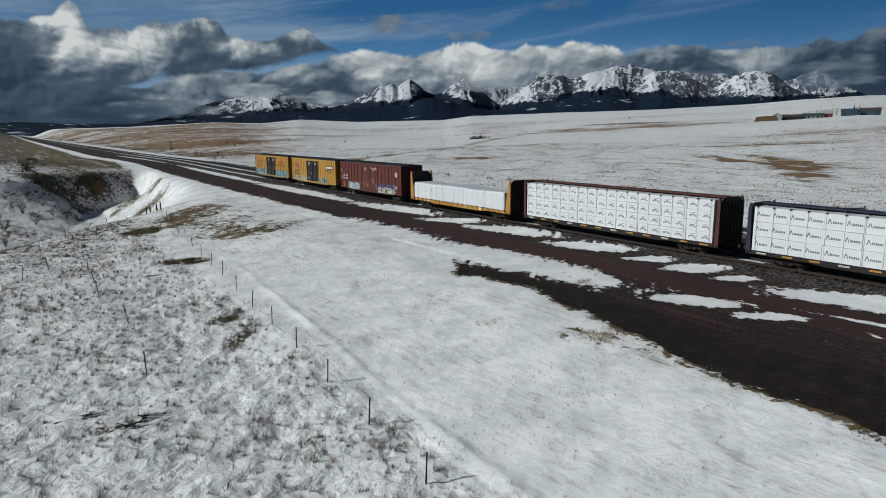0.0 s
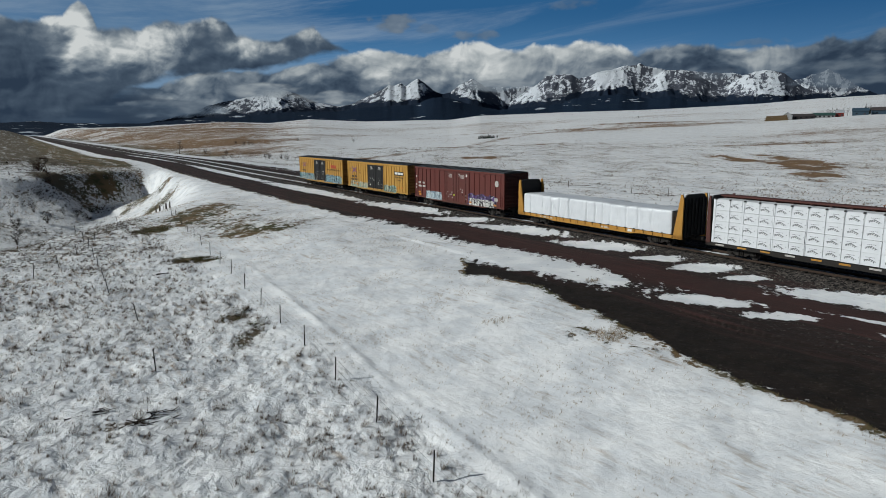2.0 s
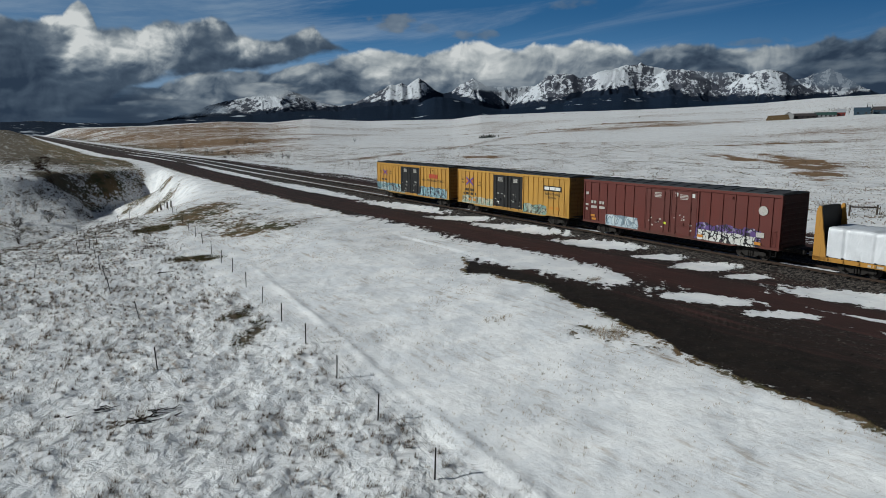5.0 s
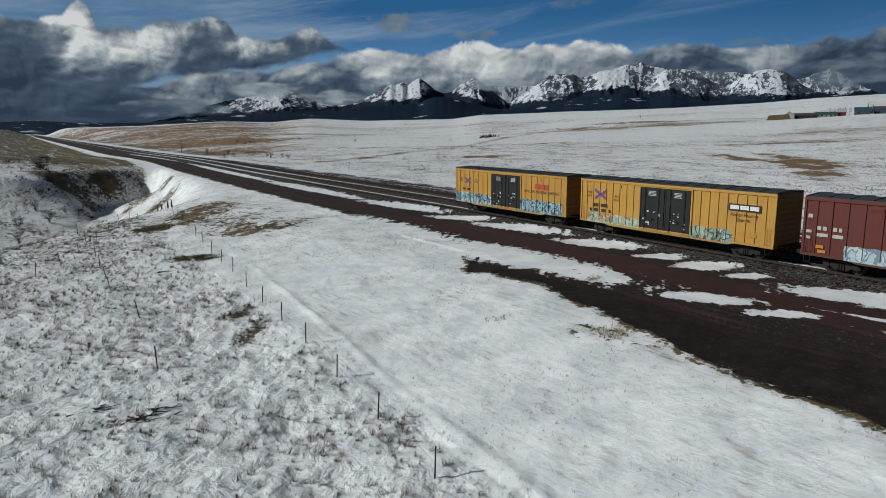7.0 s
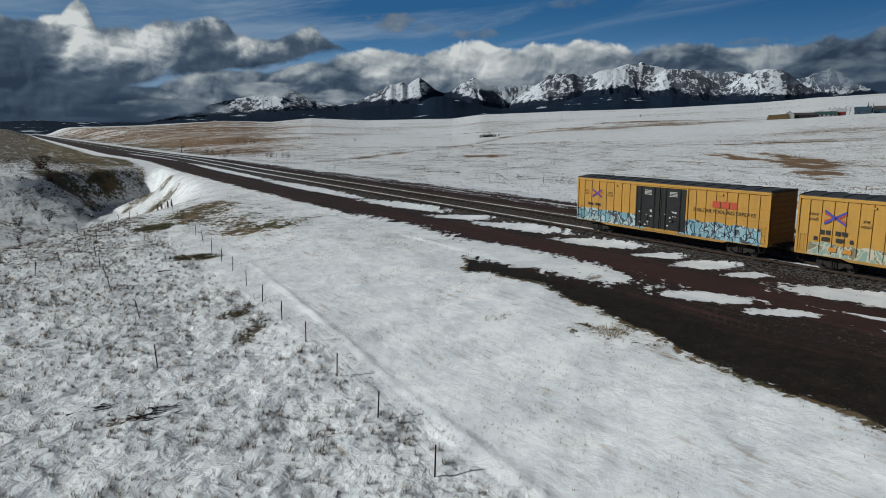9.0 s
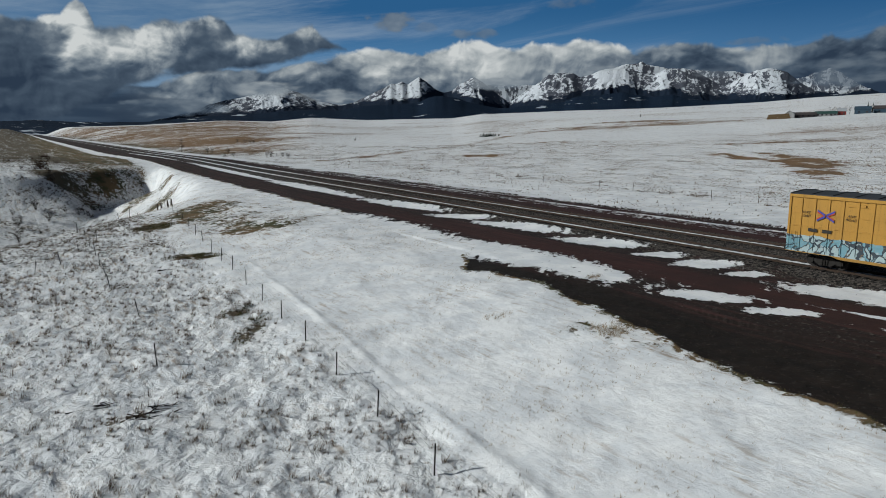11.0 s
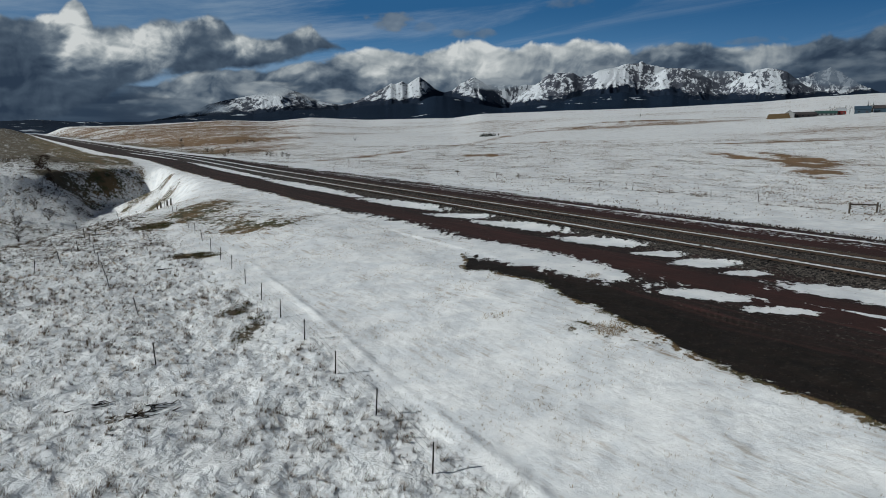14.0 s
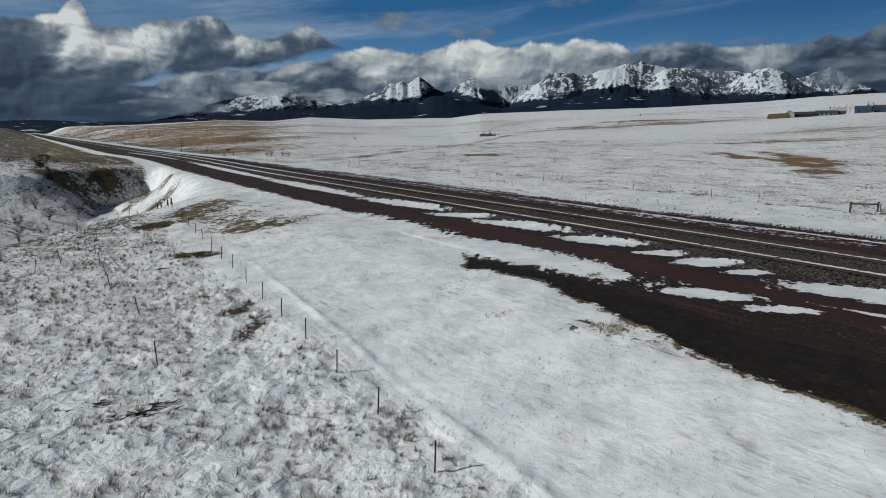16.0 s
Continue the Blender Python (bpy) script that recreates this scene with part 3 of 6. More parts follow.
def clouds_at(u, v):
    """Colour and cover of the clouds at a bearing and height."""
    rgb, a = np.zeros(u.shape + (3,)), np.zeros(u.shape)

    def over(light, cov):
        nonlocal rgb, a
        f = cov[..., None]
        rgb, a = cloud_tone(np.clip(light, 0, 1)) * f + rgb * (1 - f), cov + a * (1 - cov)

    # ragged grey scraps high up
    n = fbm(u / 1.3, v / 0.7, 5, 130)
    for cu, cv, ru, rv, s in ((-4.3, 8.7, 2.3, 1.0, 0.75), (2.8, 7.7, 2.6, 0.45, 0.55), (-1.4, 8.2, 1.4, 0.5, 0.3), (24.6, 6.35, 2.2, 0.35, 0.4), (11, 9.9, 2.5, 0.6, 0.35)):
        e = 1 - ((u - cu) / ru) ** 2 - ((v - cv) / rv) ** 2
        over(0.42 + 0.3 * (n - 0.5), s * ease(e + 2.2 * (n - 0.5), 0.05, 0.9))
    # the bank over the mountains
    h = heaps(u, v, 2.6, 101)
    lit = h - heaps(u - 0.22, v + 0.28, 2.6, 101)
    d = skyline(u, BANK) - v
    cov = ease(d + 1.7 * (h - 0.45), -0.08, 0.30) * ease(u, -30, -24)
    big = fbm(u / 3.6 + 0.3 * h, v / 1.9 + 0.6 * h, 6, 140)
    light = 0.76 + 0.15 * ease(u, -12, -8) * (1 - ease(u, 14, 17)) - 0.12 * np.clip(6.8 - v, 0, 4) + 0.7 * lit + 0.85 * (big - 0.5) + 0.9 * (h - 0.5)
    light = light - 0.16 * ease(u, 15, 20) - 0.34 * ease(u, 26, 29.5) - 0.06 * ease(-u, 8, 20)
    over(light, cov)
    # murk below the cumulus, towards the far left
    streak = fbm(u / 6, v / 0.45, 5, 150)
    murk_top = np.interp(u, (-62, -34, -27, -24.5, -22, -19, -16, -13), (9, 8, 3.4, 2.9, 2.5, 2.0, 1.4, 0.6))
    over(0.0 + 0.32 * (streak - 0.45) + 0.16 * ease(u, -26, -19), 0.96 * ease(murk_top - v + 1.2 * (streak - 0.5), -0.3, 0.7))
    # the great cumulus
    h = heaps(u, v, 2.4, 161)
    lit = h - heaps(u - 0.30, v + 0.30, 2.4, 161)
    wu, wv = u + 2.6 * (fbm(u / 2.2, v / 1.6, 5, 172) - 0.5), v + 1.7 * (fbm(u / 2.0, v / 1.5, 5, 173) - 0.5)
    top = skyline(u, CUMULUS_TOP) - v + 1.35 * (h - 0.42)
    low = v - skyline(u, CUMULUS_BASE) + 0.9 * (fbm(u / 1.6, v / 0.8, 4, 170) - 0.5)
    cov = ease(top, -0.1, 0.32) * ease(low, -0.15, 0.4)
    light = 0.07 + 0.08 * ease(v, 4.5, 7) + 0.3 * (fbm(u / 3, v / 1.2, 4, 171) - 0.45) + 0.7 * lit
    glow = 0
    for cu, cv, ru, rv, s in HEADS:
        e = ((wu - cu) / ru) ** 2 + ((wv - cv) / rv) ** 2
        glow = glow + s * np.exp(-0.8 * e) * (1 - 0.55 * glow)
    over(light + 1.15 * glow * (1 + 0.5 * (h - 0.45)) + 1.1 * lit * ease(glow, 0.05, 0.4), cov)
    return np.concatenate((rgb / np.maximum(a, 1e-4)[..., None], a[..., None]), -1)


def wisps_at(u, v):
    """Thin cloud that hangs before the mountain tops."""
    n = fbm(u / 1.5, v / 0.55, 5, 180)
    a = 0
    for cu, cv, ru, rv, s in ((-15.0, 3.25, 4.2, 0.62, 0.95), (-9.3, 2.75, 3.4, 0.55, 0.75), (4.8, 3.6, 3.0, 0.6, 0.7), (13.2, 4.75, 1.6, 0.25, 0.5), (30.8, 3.9, 4.2, 1.5, 0.80), (22.5, 4.2, 2.0, 0.5, 0.35), (-22, 1.7, 4.5, 0.8, 0.85)):
        e = 1 - ((u - cu) / ru) ** 2 - ((v - cv) / rv) ** 2
        a = np.maximum(a, s * ease(e + 1.5 * (n - 0.5), 0.0, 0.8))
    light = np.interp(u, (-26, -19, -13, 5, 16, 28, 33), (0.16, 0.36, 0.62, 0.50, 0.55, 0.30, 0.27)) + 0.5 * (n - 0.5)
    return np.concatenate((cloud_tone(np.clip(light, 0, 1)), a[..., None]), -1)


def cloud_material(thin):
    k = Net("thin_cloud" if thin else "cloudy_sky")
    p = k.coord("UV")
    u, v, _ = k.split(p)  # degrees of azimuth and elevation
    s = k.n.new("ShaderNodeAttribute")
    s.attribute_name = "clouds"
    e = k.n.new("ShaderNodeEmission")
    if thin:
        k.put(e.inputs["Color"], s.outputs["Color"])
        m, clear = k.n.new("ShaderNodeMixShader"), k.n.new("ShaderNodeBsdfTransparent")
        k.put(m.inputs[0], s.outputs["Alpha"])
        k.l.new(clear.outputs[0], m.inputs[1])
        k.l.new(e.outputs[0], m.inputs[2])
        k.l.new(m.outputs[0], k.out.inputs["Surface"])
        return k.mat
    blue = k.mix(k.ramp(v, 4, 10), (0.080, 0.21, 0.39), (0.024, 0.107, 0.25))
    blue = k.mix(k.ramp(u, 5, 35), blue, k.mix(0.25, blue, (0.01, 0.06, 0.17)))
    cirrus = k.ramp(k.noise(k.turn(p, radians(-7), (0.035, 0.34, 1), (2, 0, 0)), 1.0, 7, 0.62, 0.5), 0.46, 0.72)
    blue = k.mix(k.math("MULTIPLY", cirrus, k.ramp(u, 30, -20, 0.22, 0.75)), blue, (0.27, 0.35, 0.45))
    veil = k.math("MULTIPLY", k.ramp(u, -8, -18), k.ramp(k.noise(k.turn(p, 0, (0.12, 0.5, 1)), 1.0, 5, 0.6), 0.3, 0.7, 0.3, 0.75))
    blue = k.mix(veil, blue, (0.16, 0.25, 0.36))
    k.put(e.inputs["Color"], k.mix(s.outputs["Alpha"], blue, s.outputs["Color"]))
    k.l.new(e.outputs[0], k.out.inputs["Surface"])
    return k.mat


def build_clouds(name, r, az, el, field, thin, label):
    E, A = np.meshgrid(el, az, indexing="ij")
    P = np.stack((r * np.sin(np.radians(A)), r * np.cos(np.radians(A)), 9.4 + r * np.tan(np.radians(E))), -1)
    me = mesh_from_grid(name, P)
    uv = me.uv_layers.new(name="UVMap")
    li = np.zeros(len(me.loops), dtype=np.int32)
    me.loops.foreach_get("vertex_index", li)
    flat = np.stack((A, E), -1).reshape(-1, 2)[li]
    uv.data.foreach_set("uv", flat.reshape(-1).astype(np.float32))
    put_color(me, "clouds", field(A, E))
    me.materials.append(cloud_material(thin))
    return tagged(new(name, me), label, "sky", kind="structure")


clouds = build_clouds("cloud_backdrop", 4800, np.concatenate((np.linspace(-47, -37, 14), np.linspace(-36.9, 36.9, 1150), np.linspace(37, 47, 14))), np.concatenate((np.linspace(-3, 0.2, 5), np.linspace(0.3, 11, 190), np.linspace(11.1, 13, 8))),
                      clouds_at, False, "blue sky with grey and white drifting cumulus clouds")
build_clouds("low_cloud", 3412, np.linspace(-36, 38, 560), np.linspace(0.6, 6.2, 90), wisps_at, True, "thin low cloud before the mountain tops")

# ---- mesh helpers ----
def box(bm, x0, x1, y0, y1, z0, z1, bevel=0.0):
    m = Matrix.Translation(((x0 + x1) / 2, (y0 + y1) / 2, (z0 + z1) / 2)) @ Matrix.Diagonal((x1 - x0, y1 - y0, z1 - z0, 1))
    vs = bmesh.ops.create_cube(bm, size=1, matrix=m)["verts"]
    if bevel:
        es = list({e for v in vs for e in v.link_edges})
        bmesh.ops.bevel(bm, geom=es, offset=bevel, segments=1, affect="EDGES", profile=0.5)


def rod(bm, p0, p1, r, sides=8, r1=None):
    p0, p1 = Vector(p0), Vector(p1)
    m = Matrix.Translation((p0 + p1) / 2) @ (p1 - p0).to_track_quat("Z", "Y").to_matrix().to_4x4()
    bmesh.ops.create_cone(bm, cap_ends=True, segments=sides, radius1=r, radius2=r if r1 is None else r1, depth=(p1 - p0).length, matrix=m)


def slab(bm, pts, y0, y1):
    """A prism between y0 and y1 over a polygon of (x, z)."""
    f = [bm.verts.new((x, y0, z)) for x, z in pts]
    g = [bm.verts.new((x, y1, z)) for x, z in pts]
    bm.faces.new(f)
    bm.faces.new(g[::-1])
    for i in range(len(pts)):
        j = (i + 1) % len(pts)
        bm.faces.new((f[j], f[i], g[i], g[j]))
    bmesh.ops.recalc_face_normals(bm, faces=bm.faces[:])


def part(name, bm, material, parent=None, label="", at=None):
    """Links a bmesh as one mesh object under a thing or a part."""
    me = bpy.data.meshes.new(name)
    bm.to_mesh(me)
    bm.free()
    for m in material if isinstance(material, tuple) else (material,):
        me.materials.append(m)
    ob = new(name, me)
    ob.parent = parent
    if at is not None:
        ob.matrix_basis = at
    if label:
        tagged(ob, label)
    return ob


def again(ob, name, at, parent=None):
    """Another object on the same mesh."""
    o = new(name, ob.data)
    o.parent = parent or ob.parent
    o.matrix_basis = at
    return o


def boxed(name, dims, material, parent, label="", bevel=0.0):
    bm = bmesh.new()
    box(bm, *dims, bevel)
    return part(name, bm, material, parent, label)


def words(text, size, x, z, y, material, parent, slant=0.0):
    """Lettering on a car's side."""
    cu = bpy.data.curves.new("lettering", "FONT")
    cu.body, cu.size, cu.align_x, cu.extrude, cu.shear, cu.resolution_u = text, size, "CENTER", 0.003, slant, 2
    tmp = bpy.data.objects.new("lettering", cu)
    me = bpy.data.meshes.new_from_object(tmp)
    bpy.data.objects.remove(tmp)
    me.materials.clear()
    me.materials.append(material)
    ob = new("lettering", me)
    ob.parent = parent
    ob.matrix_basis = pose(x, y, z, 90)
    return ob


def bars(name, rects, y, material, parent, label=""):
    """Flat printed or stencilled bars (x0, x1, z0, z1) on a car's side."""
    for x0, x1, z0, z1 in rects:
        bm = bmesh.new()
        box(bm, x0, x1, y - 0.006, y, z0, z1)
        part(name, bm, material, parent, label)


# ---- the train ----
TRAIN, AXLES = [], []
NEAR, FAR_SIDE = -1.6, 1.6


def sprayed(name, base_mat_color, tags, dirt, amount=0.35):
    """Car paint with spray-painted pieces: x0, x1, z0, z1, wave, three colours."""
    k = Net(name)
    p = k.coord()
    x, y, z = k.split(p)
    fade = k.ramp(k.noise(p, 0.55, 4), 0.3, 0.75)
    c = k.mix(k.math("MULTIPLY", fade, 0.45), base_mat_color, tuple(v * 0.74 + 0.012 for v in base_mat_color))
    runs = k.ramp(k.noise(k.turn(p, 0, (4, 4, 0.25)), 1.8, 6, 0.65), 0.52, 0.78)
    c = k.mix(k.math("MULTIPLY", runs, amount), c, dirt)
    specks = k.ramp(k.noise(p, 11, 4), 0.60, 0.70)
    c = k.mix(k.math("MULTIPLY", specks, amount * 0.8), c, dirt)
    low = k.ramp(k.math("ADD", z, k.math("MULTIPLY", k.noise(p, 2.5, 4), 0.9)), 1.75, 1.2)
    c = k.mix(k.math("MULTIPLY", low, amount), c, (0.07, 0.05, 0.035))
    for i, (x0, x1, z0, z1, wave, ca, cb, cc) in enumerate(tags):
        q = k.turn(p, 0, (1, 0, 1), (i * 3.7, 0, i * 1.3))
        warp = k.n.new("ShaderNodeTexNoise")
        k.put(warp.inputs["Vector"], q)
        warp.inputs["Scale"].default_value = 1.1
        wv = k.n.new("ShaderNodeVectorMath")
        wv.operation = "MULTIPLY_ADD"
        k.put(wv.inputs[0], warp.outputs["Color"])
        wv.inputs[1].default_value = (1.6, 0, 1.6)
        k.put(wv.inputs[2], q)
        vor = k.n.new("ShaderNodeTexVoronoi")
        vor.feature = "DISTANCE_TO_EDGE"
        k.put(vor.inputs["Vector"], k.turn(wv.outputs[0], 0, (2.3, 1, 1.5)))
        vor.inputs["Scale"].default_value = 1.0
        cell = k.voronoi(k.turn(wv.outputs[0], 0, (2.3, 1, 1.5)), 1.0, "Color")
        edge = k.ramp(vor.outputs["Distance"], 0.05, 0.085)
        fill = k.mix(k.ramp(k.split(cell)[0], 0.45, 0.55), ca, cb)
        fill = k.mix(k.ramp(k.noise(q, 2.4, 5), 0.55, 0.65), fill, k.mix(0.5, ca, (0.6, 0.62, 0.62)))
        fill = k.mix(edge, cc, fill)
        top = k.math("ADD", z1, k.math("MULTIPLY", k.math("SUBTRACT", k.noise(k.join(x, 0.0, float(i)), 0.8, 2), 0.5), wave))
        m = k.math("MULTIPLY", k.ramp(z, k.math("SUBTRACT", top, 0.03), top, 1, 0), k.ramp(z, z0, z0 + 0.05))
        side = k.math("MULTIPLY", k.ramp(k.math("ADD", x, k.math("MULTIPLY", k.noise(p, 1.5, 2), 0.5)), x0 + 0.2, x0 + 0.3), k.ramp(k.math("ADD", x, k.math("MULTIPLY", k.noise(p, 1.5, 2), 0.5)), x1 + 0.2, x1 + 0.3, 1, 0))
        m = k.math("MULTIPLY", k.math("MULTIPLY", m, side), k.ramp(y, -1.45, -1.5))
        m = k.math("MULTIPLY", m, k.ramp(k.noise(p, 7, 3), 0.30, 0.40, 0.55, 0.97))
        c = k.mix(m, c, fill)
    k.bump(k.noise(p, 9, 3), 0.12, 0.01)
    return k.set(c, 0.58, 0.0, 0.3)


def thing(name, start, label, category="freight car", group="cars of the freight train"):
    """A car's empty: its x runs from its tail towards the head of the train; start is metres ahead of the train's tail."""
    ob = new(name)
    tagged(ob, label, category, group)
    TRAIN.append((ob, start))
    return ob


def make_wheelset():
    bm = bmesh.new()
    for s in (-1, 1):
        rod(bm, (0, s * 0.66, 0), (0, s * 0.79, 0), 0.46, 24)
        rod(bm, (0, s * 0.63, 0), (0, s * 0.66, 0), 0.49, 24)
        rod(bm, (0, s * 0.79, 0), (0, s * 1.0, 0), 0.13, 10)
        for i in range(5):
            a = i * math.tau / 5
            rod(bm, (0.28 * math.cos(a), s * 0.795, 0.28 * math.sin(a)), (0.28 * math.cos(a), s * 0.805, 0.28 * math.sin(a)), 0.05, 6)
    rod(bm, (0, -0.7, 0), (0, 0.7, 0), 0.08, 10)
    return bm


WHEEL_DATA = []


def add_truck(car, x):
    """A two-axle truck with cast side frames."""
    bm = bmesh.new()
    for s in (-1, 1):
        y0, y1 = sorted((s * 0.93, s * 1.10))
        slab(bm, ((-1.15, 0.36), (-1.15, 0.62), (-0.72, 0.64), (-0.42, 0.80), (0.42, 0.80), (0.72, 0.64), (1.15, 0.62), (1.15, 0.36), (0.72, 0.42), (0.40, 0.20), (-0.40, 0.20), (-0.72, 0.42)), y0, y1)
        for dx in (-0.16, 0.0, 0.16):
            rod(bm, (dx, s * 1.12, 0.24), (dx, s * 1.12, 0.62), 0.07, 8)
        for dx in (-0.885, 0.885):
            box(bm, dx - 0.15, dx + 0.15, y0 - 0.03, y1 + 0.03, 0.33, 0.66)
    box(bm, -0.2, 0.2, -1.05, 1.05, 0.45, 0.78)
    tr = part("truck", bm, UNDER, car, "grimy cast-steel truck", pose(x, 0, 0))
    for dx in (-0.885, 0.885):
        if not WHEEL_DATA:
            w = part("wheelset", make_wheelset(), WHEEL, tr, "", pose(dx, 0, 0.46))
            WHEEL_DATA.append(w)
        else:
            w = again(WHEEL_DATA[0], "wheelset", pose(dx, 0, 0.46), tr)
        AXLES.append((w, dx))


def add_running_gear(car, L, trucks=(2.4, 2.4), sill=0.55):
    add_truck(car, trucks[0])
    add_truck(car, L - trucks[1])
    bm = bmesh.new()
    box(bm, -0.3, L + 0.3, -0.33, 0.33, 0.80, 1.12, 0.02)
    part("center_sill", bm, UNDER, car)
    for x, s in ((0, -1), (L, 1)):
        bm = bmesh.new()
        x0, x1 = sorted((x + s * 0.25, x + s * 0.78))
        box(bm, x0, x1, -0.10, 0.10, 0.75, 1.0, 0.03)
        k0, k1 = sorted((x + s * 0.70, x + s * 0.97))
        box(bm, k0, k1, -0.17, 0.20, 0.70, 1.03, 0.05)
        part("coupler", bm, UNDER, car)
        bm = bmesh.new()
        rod(bm, (x + s * 0.2, 0.45, 0.85), (x + s * 0.75, 0.5, 0.45), 0.03, 6)
        rod(bm, (x + s * 0.75, 0.5, 0.45), (x + s * 0.95, 0.35, 0.60), 0.03, 6)
        part("air_hose", bm, UNDER, car)
    bm = bmesh.new()
    rod(bm, (L * 0.36, -0.75, 0.78), (L * 0.36 + 0.9, -0.75, 0.78), 0.2, 12)
    part("brake_cylinder", bm, UNDER, car)
    bm = bmesh.new()
    rod(bm, (3.4, -0.55, 0.55), (L - 3.4, -0.55, 0.55), 0.025, 6)
    part("brake_rod", bm, UNDER, car)


def add_ladder(car, x, z0, z1, y, material, n=5, w=0.42):
    bm = bmesh.new()
    s = -1 if y < 0 else 1
    for i in range(n):
        z = z0 + (z1 - z0) * i / (n - 1)
        rod(bm, (x - w / 2, y + s * 0.09, z), (x + w / 2, y + s * 0.09, z), 0.014, 6)
    for dx in (-w / 2, w / 2):
        rod(bm, (x + dx, y + s * 0.09, z0 - 0.05), (x + dx, y + s * 0.09, z1 + 0.05), 0.016, 6)
        rod(bm, (x + dx, y, z0), (x + dx, y + s * 0.09, z0), 0.014, 6)
        rod(bm, (x + dx, y, z1), (x + dx, y + s * 0.09, z1), 0.014, 6)
    part("ladder", bm, material, car)


def crossed_sign(car, x, z, size, y):
    """The crossed chevrons beside the slogan: each half a blue and a red bar."""
    h = size * 0.72
    for s in (-1, 1):
        for v in (-1, 1):
            outer, inner = (BLUE_MARK, RED_MARK) if v > 0 else (BLUE_MARK, RED_MARK)
            for nm, mat, o in (("blue_bar", outer, 0.0), ("red_bar", inner, -0.30)):
                bm = bmesh.new()
                w = size * 0.22
                slab(bm, ((x + s * 0.02, z + v * (0.10 + o * h * 0.3)), (x + s * size, z + v * (h + o * h)), (x + s * size, z + v * (h + o * h - w)), (x + s * 0.06, z + v * (0.10 + o * h * 0.3 - w))), y - (0.006 if o else 0.010), y)
                part(nm, bm, mat, car)


RED_MARK = plain("red_sign_paint", (0.42, 0.06, 0.03), 0.6)
BLUE_MARK = plain("blue_sign_paint", (0.05, 0.06, 0.30), 0.6)
PALE_MARK = plain("faded_white_stencil", (0.42, 0.40, 0.37), 0.7, 0, 0.5, 14)
ORANGE_MARK = plain("orange_label", (0.50, 0.20, 0.03), 0.6)
LIME_MARK = plain("lime_label", (0.55, 0.62, 0.05), 0.6)

BOX_L = 18.75


def add_doors(car, d0, d1, body_mat, door_mat, seed):
    """Two plug doors with locking bars, hinge lugs and a mid rail."""
    rnd = random.Random(seed)
    gap = 0.06
    mid = (d0 + d1) / 2
    boxed("door_track", (d0 - 0.1, d1 + 0.1, NEAR - 0.12, NEAR + 0.02, 0.98, 1.06), body_mat, car)
    boxed("door_track", (d0 - 0.1, d1 + 0.1, NEAR - 0.10, NEAR + 0.02, 4.56, 4.62), body_mat, car)
    for x0, x1 in ((d0, mid - gap / 2), (mid + gap / 2, d1)):
        bm = bmesh.new()
        box(bm, x0, x1, NEAR - 0.045, NEAR + 0.01, 1.10, 4.54, 0.012)
        box(bm, x0 + 0.03, x1 - 0.03, NEAR - 0.075, NEAR - 0.04, 2.72, 2.82)
        box(bm, x0 + 0.03, x1 - 0.03, NEAR - 0.075, NEAR - 0.04, 1.72, 1.80)
        box(bm, x0 + 0.03, x1 - 0.03, NEAR - 0.075, NEAR - 0.04, 3.72, 3.79)
        for xx in (x0 + 0.02, x1 - 0.1):
            box(bm, xx, xx + 0.08, NEAR - 0.075, NEAR - 0.04, 1.12, 4.52)
        dr = part("door", bm, door_mat, car)
        for f in (0.22, 0.78):
            x = x0 + (x1 - x0) * f
            bm = bmesh.new()
            rod(bm, (x, NEAR - 0.11, 1.05), (x, NEAR - 0.11, 4.5), 0.022, 6)
            for z in (1.3, 2.2, 3.2, 4.2):
                box(bm, x - 0.06, x + 0.06, NEAR - 0.12, NEAR - 0.04, z - 0.05, z + 0.05)
            part("locking_bar", bm, door_mat, dr)
        bm = bmesh.new()
        rod(bm, (x0 + 0.9, NEAR - 0.10, 1.95), (x0 + 1.5, NEAR - 0.10, 1.95), 0.02, 6)
        box(bm, x0 + 1.1, x0 + 1.3, NEAR - 0.12, NEAR - 0.04, 1.85, 2.05)
        part("door_handle", bm, door_mat, dr)
        # notices and small labels
        w = x1 - x0
        rows = []
        for i in range(4):
            half = rnd.uniform(0.30, 0.42)
            z = 4.22 - i * 0.11
            rows.append((x0 + w / 2 - half, x0 + w / 2 + half, z, z + 0.06))
        bars("notice", rows, NEAR - 0.047, PALE_MARK, dr)
        for i in range(9):
            xx, z = x0 + rnd.uniform(0.25, w - 0.5), rnd.uniform(1.3, 2.65)
            sz = rnd.uniform(0.08, 0.22)
            bars("label", [(xx, xx + sz, z, z + sz * rnd.uniform(0.4, 1.1))], NEAR - 0.047, rnd.choice((WHITE_MARK, PALE_MARK, PALE_MARK)), dr)


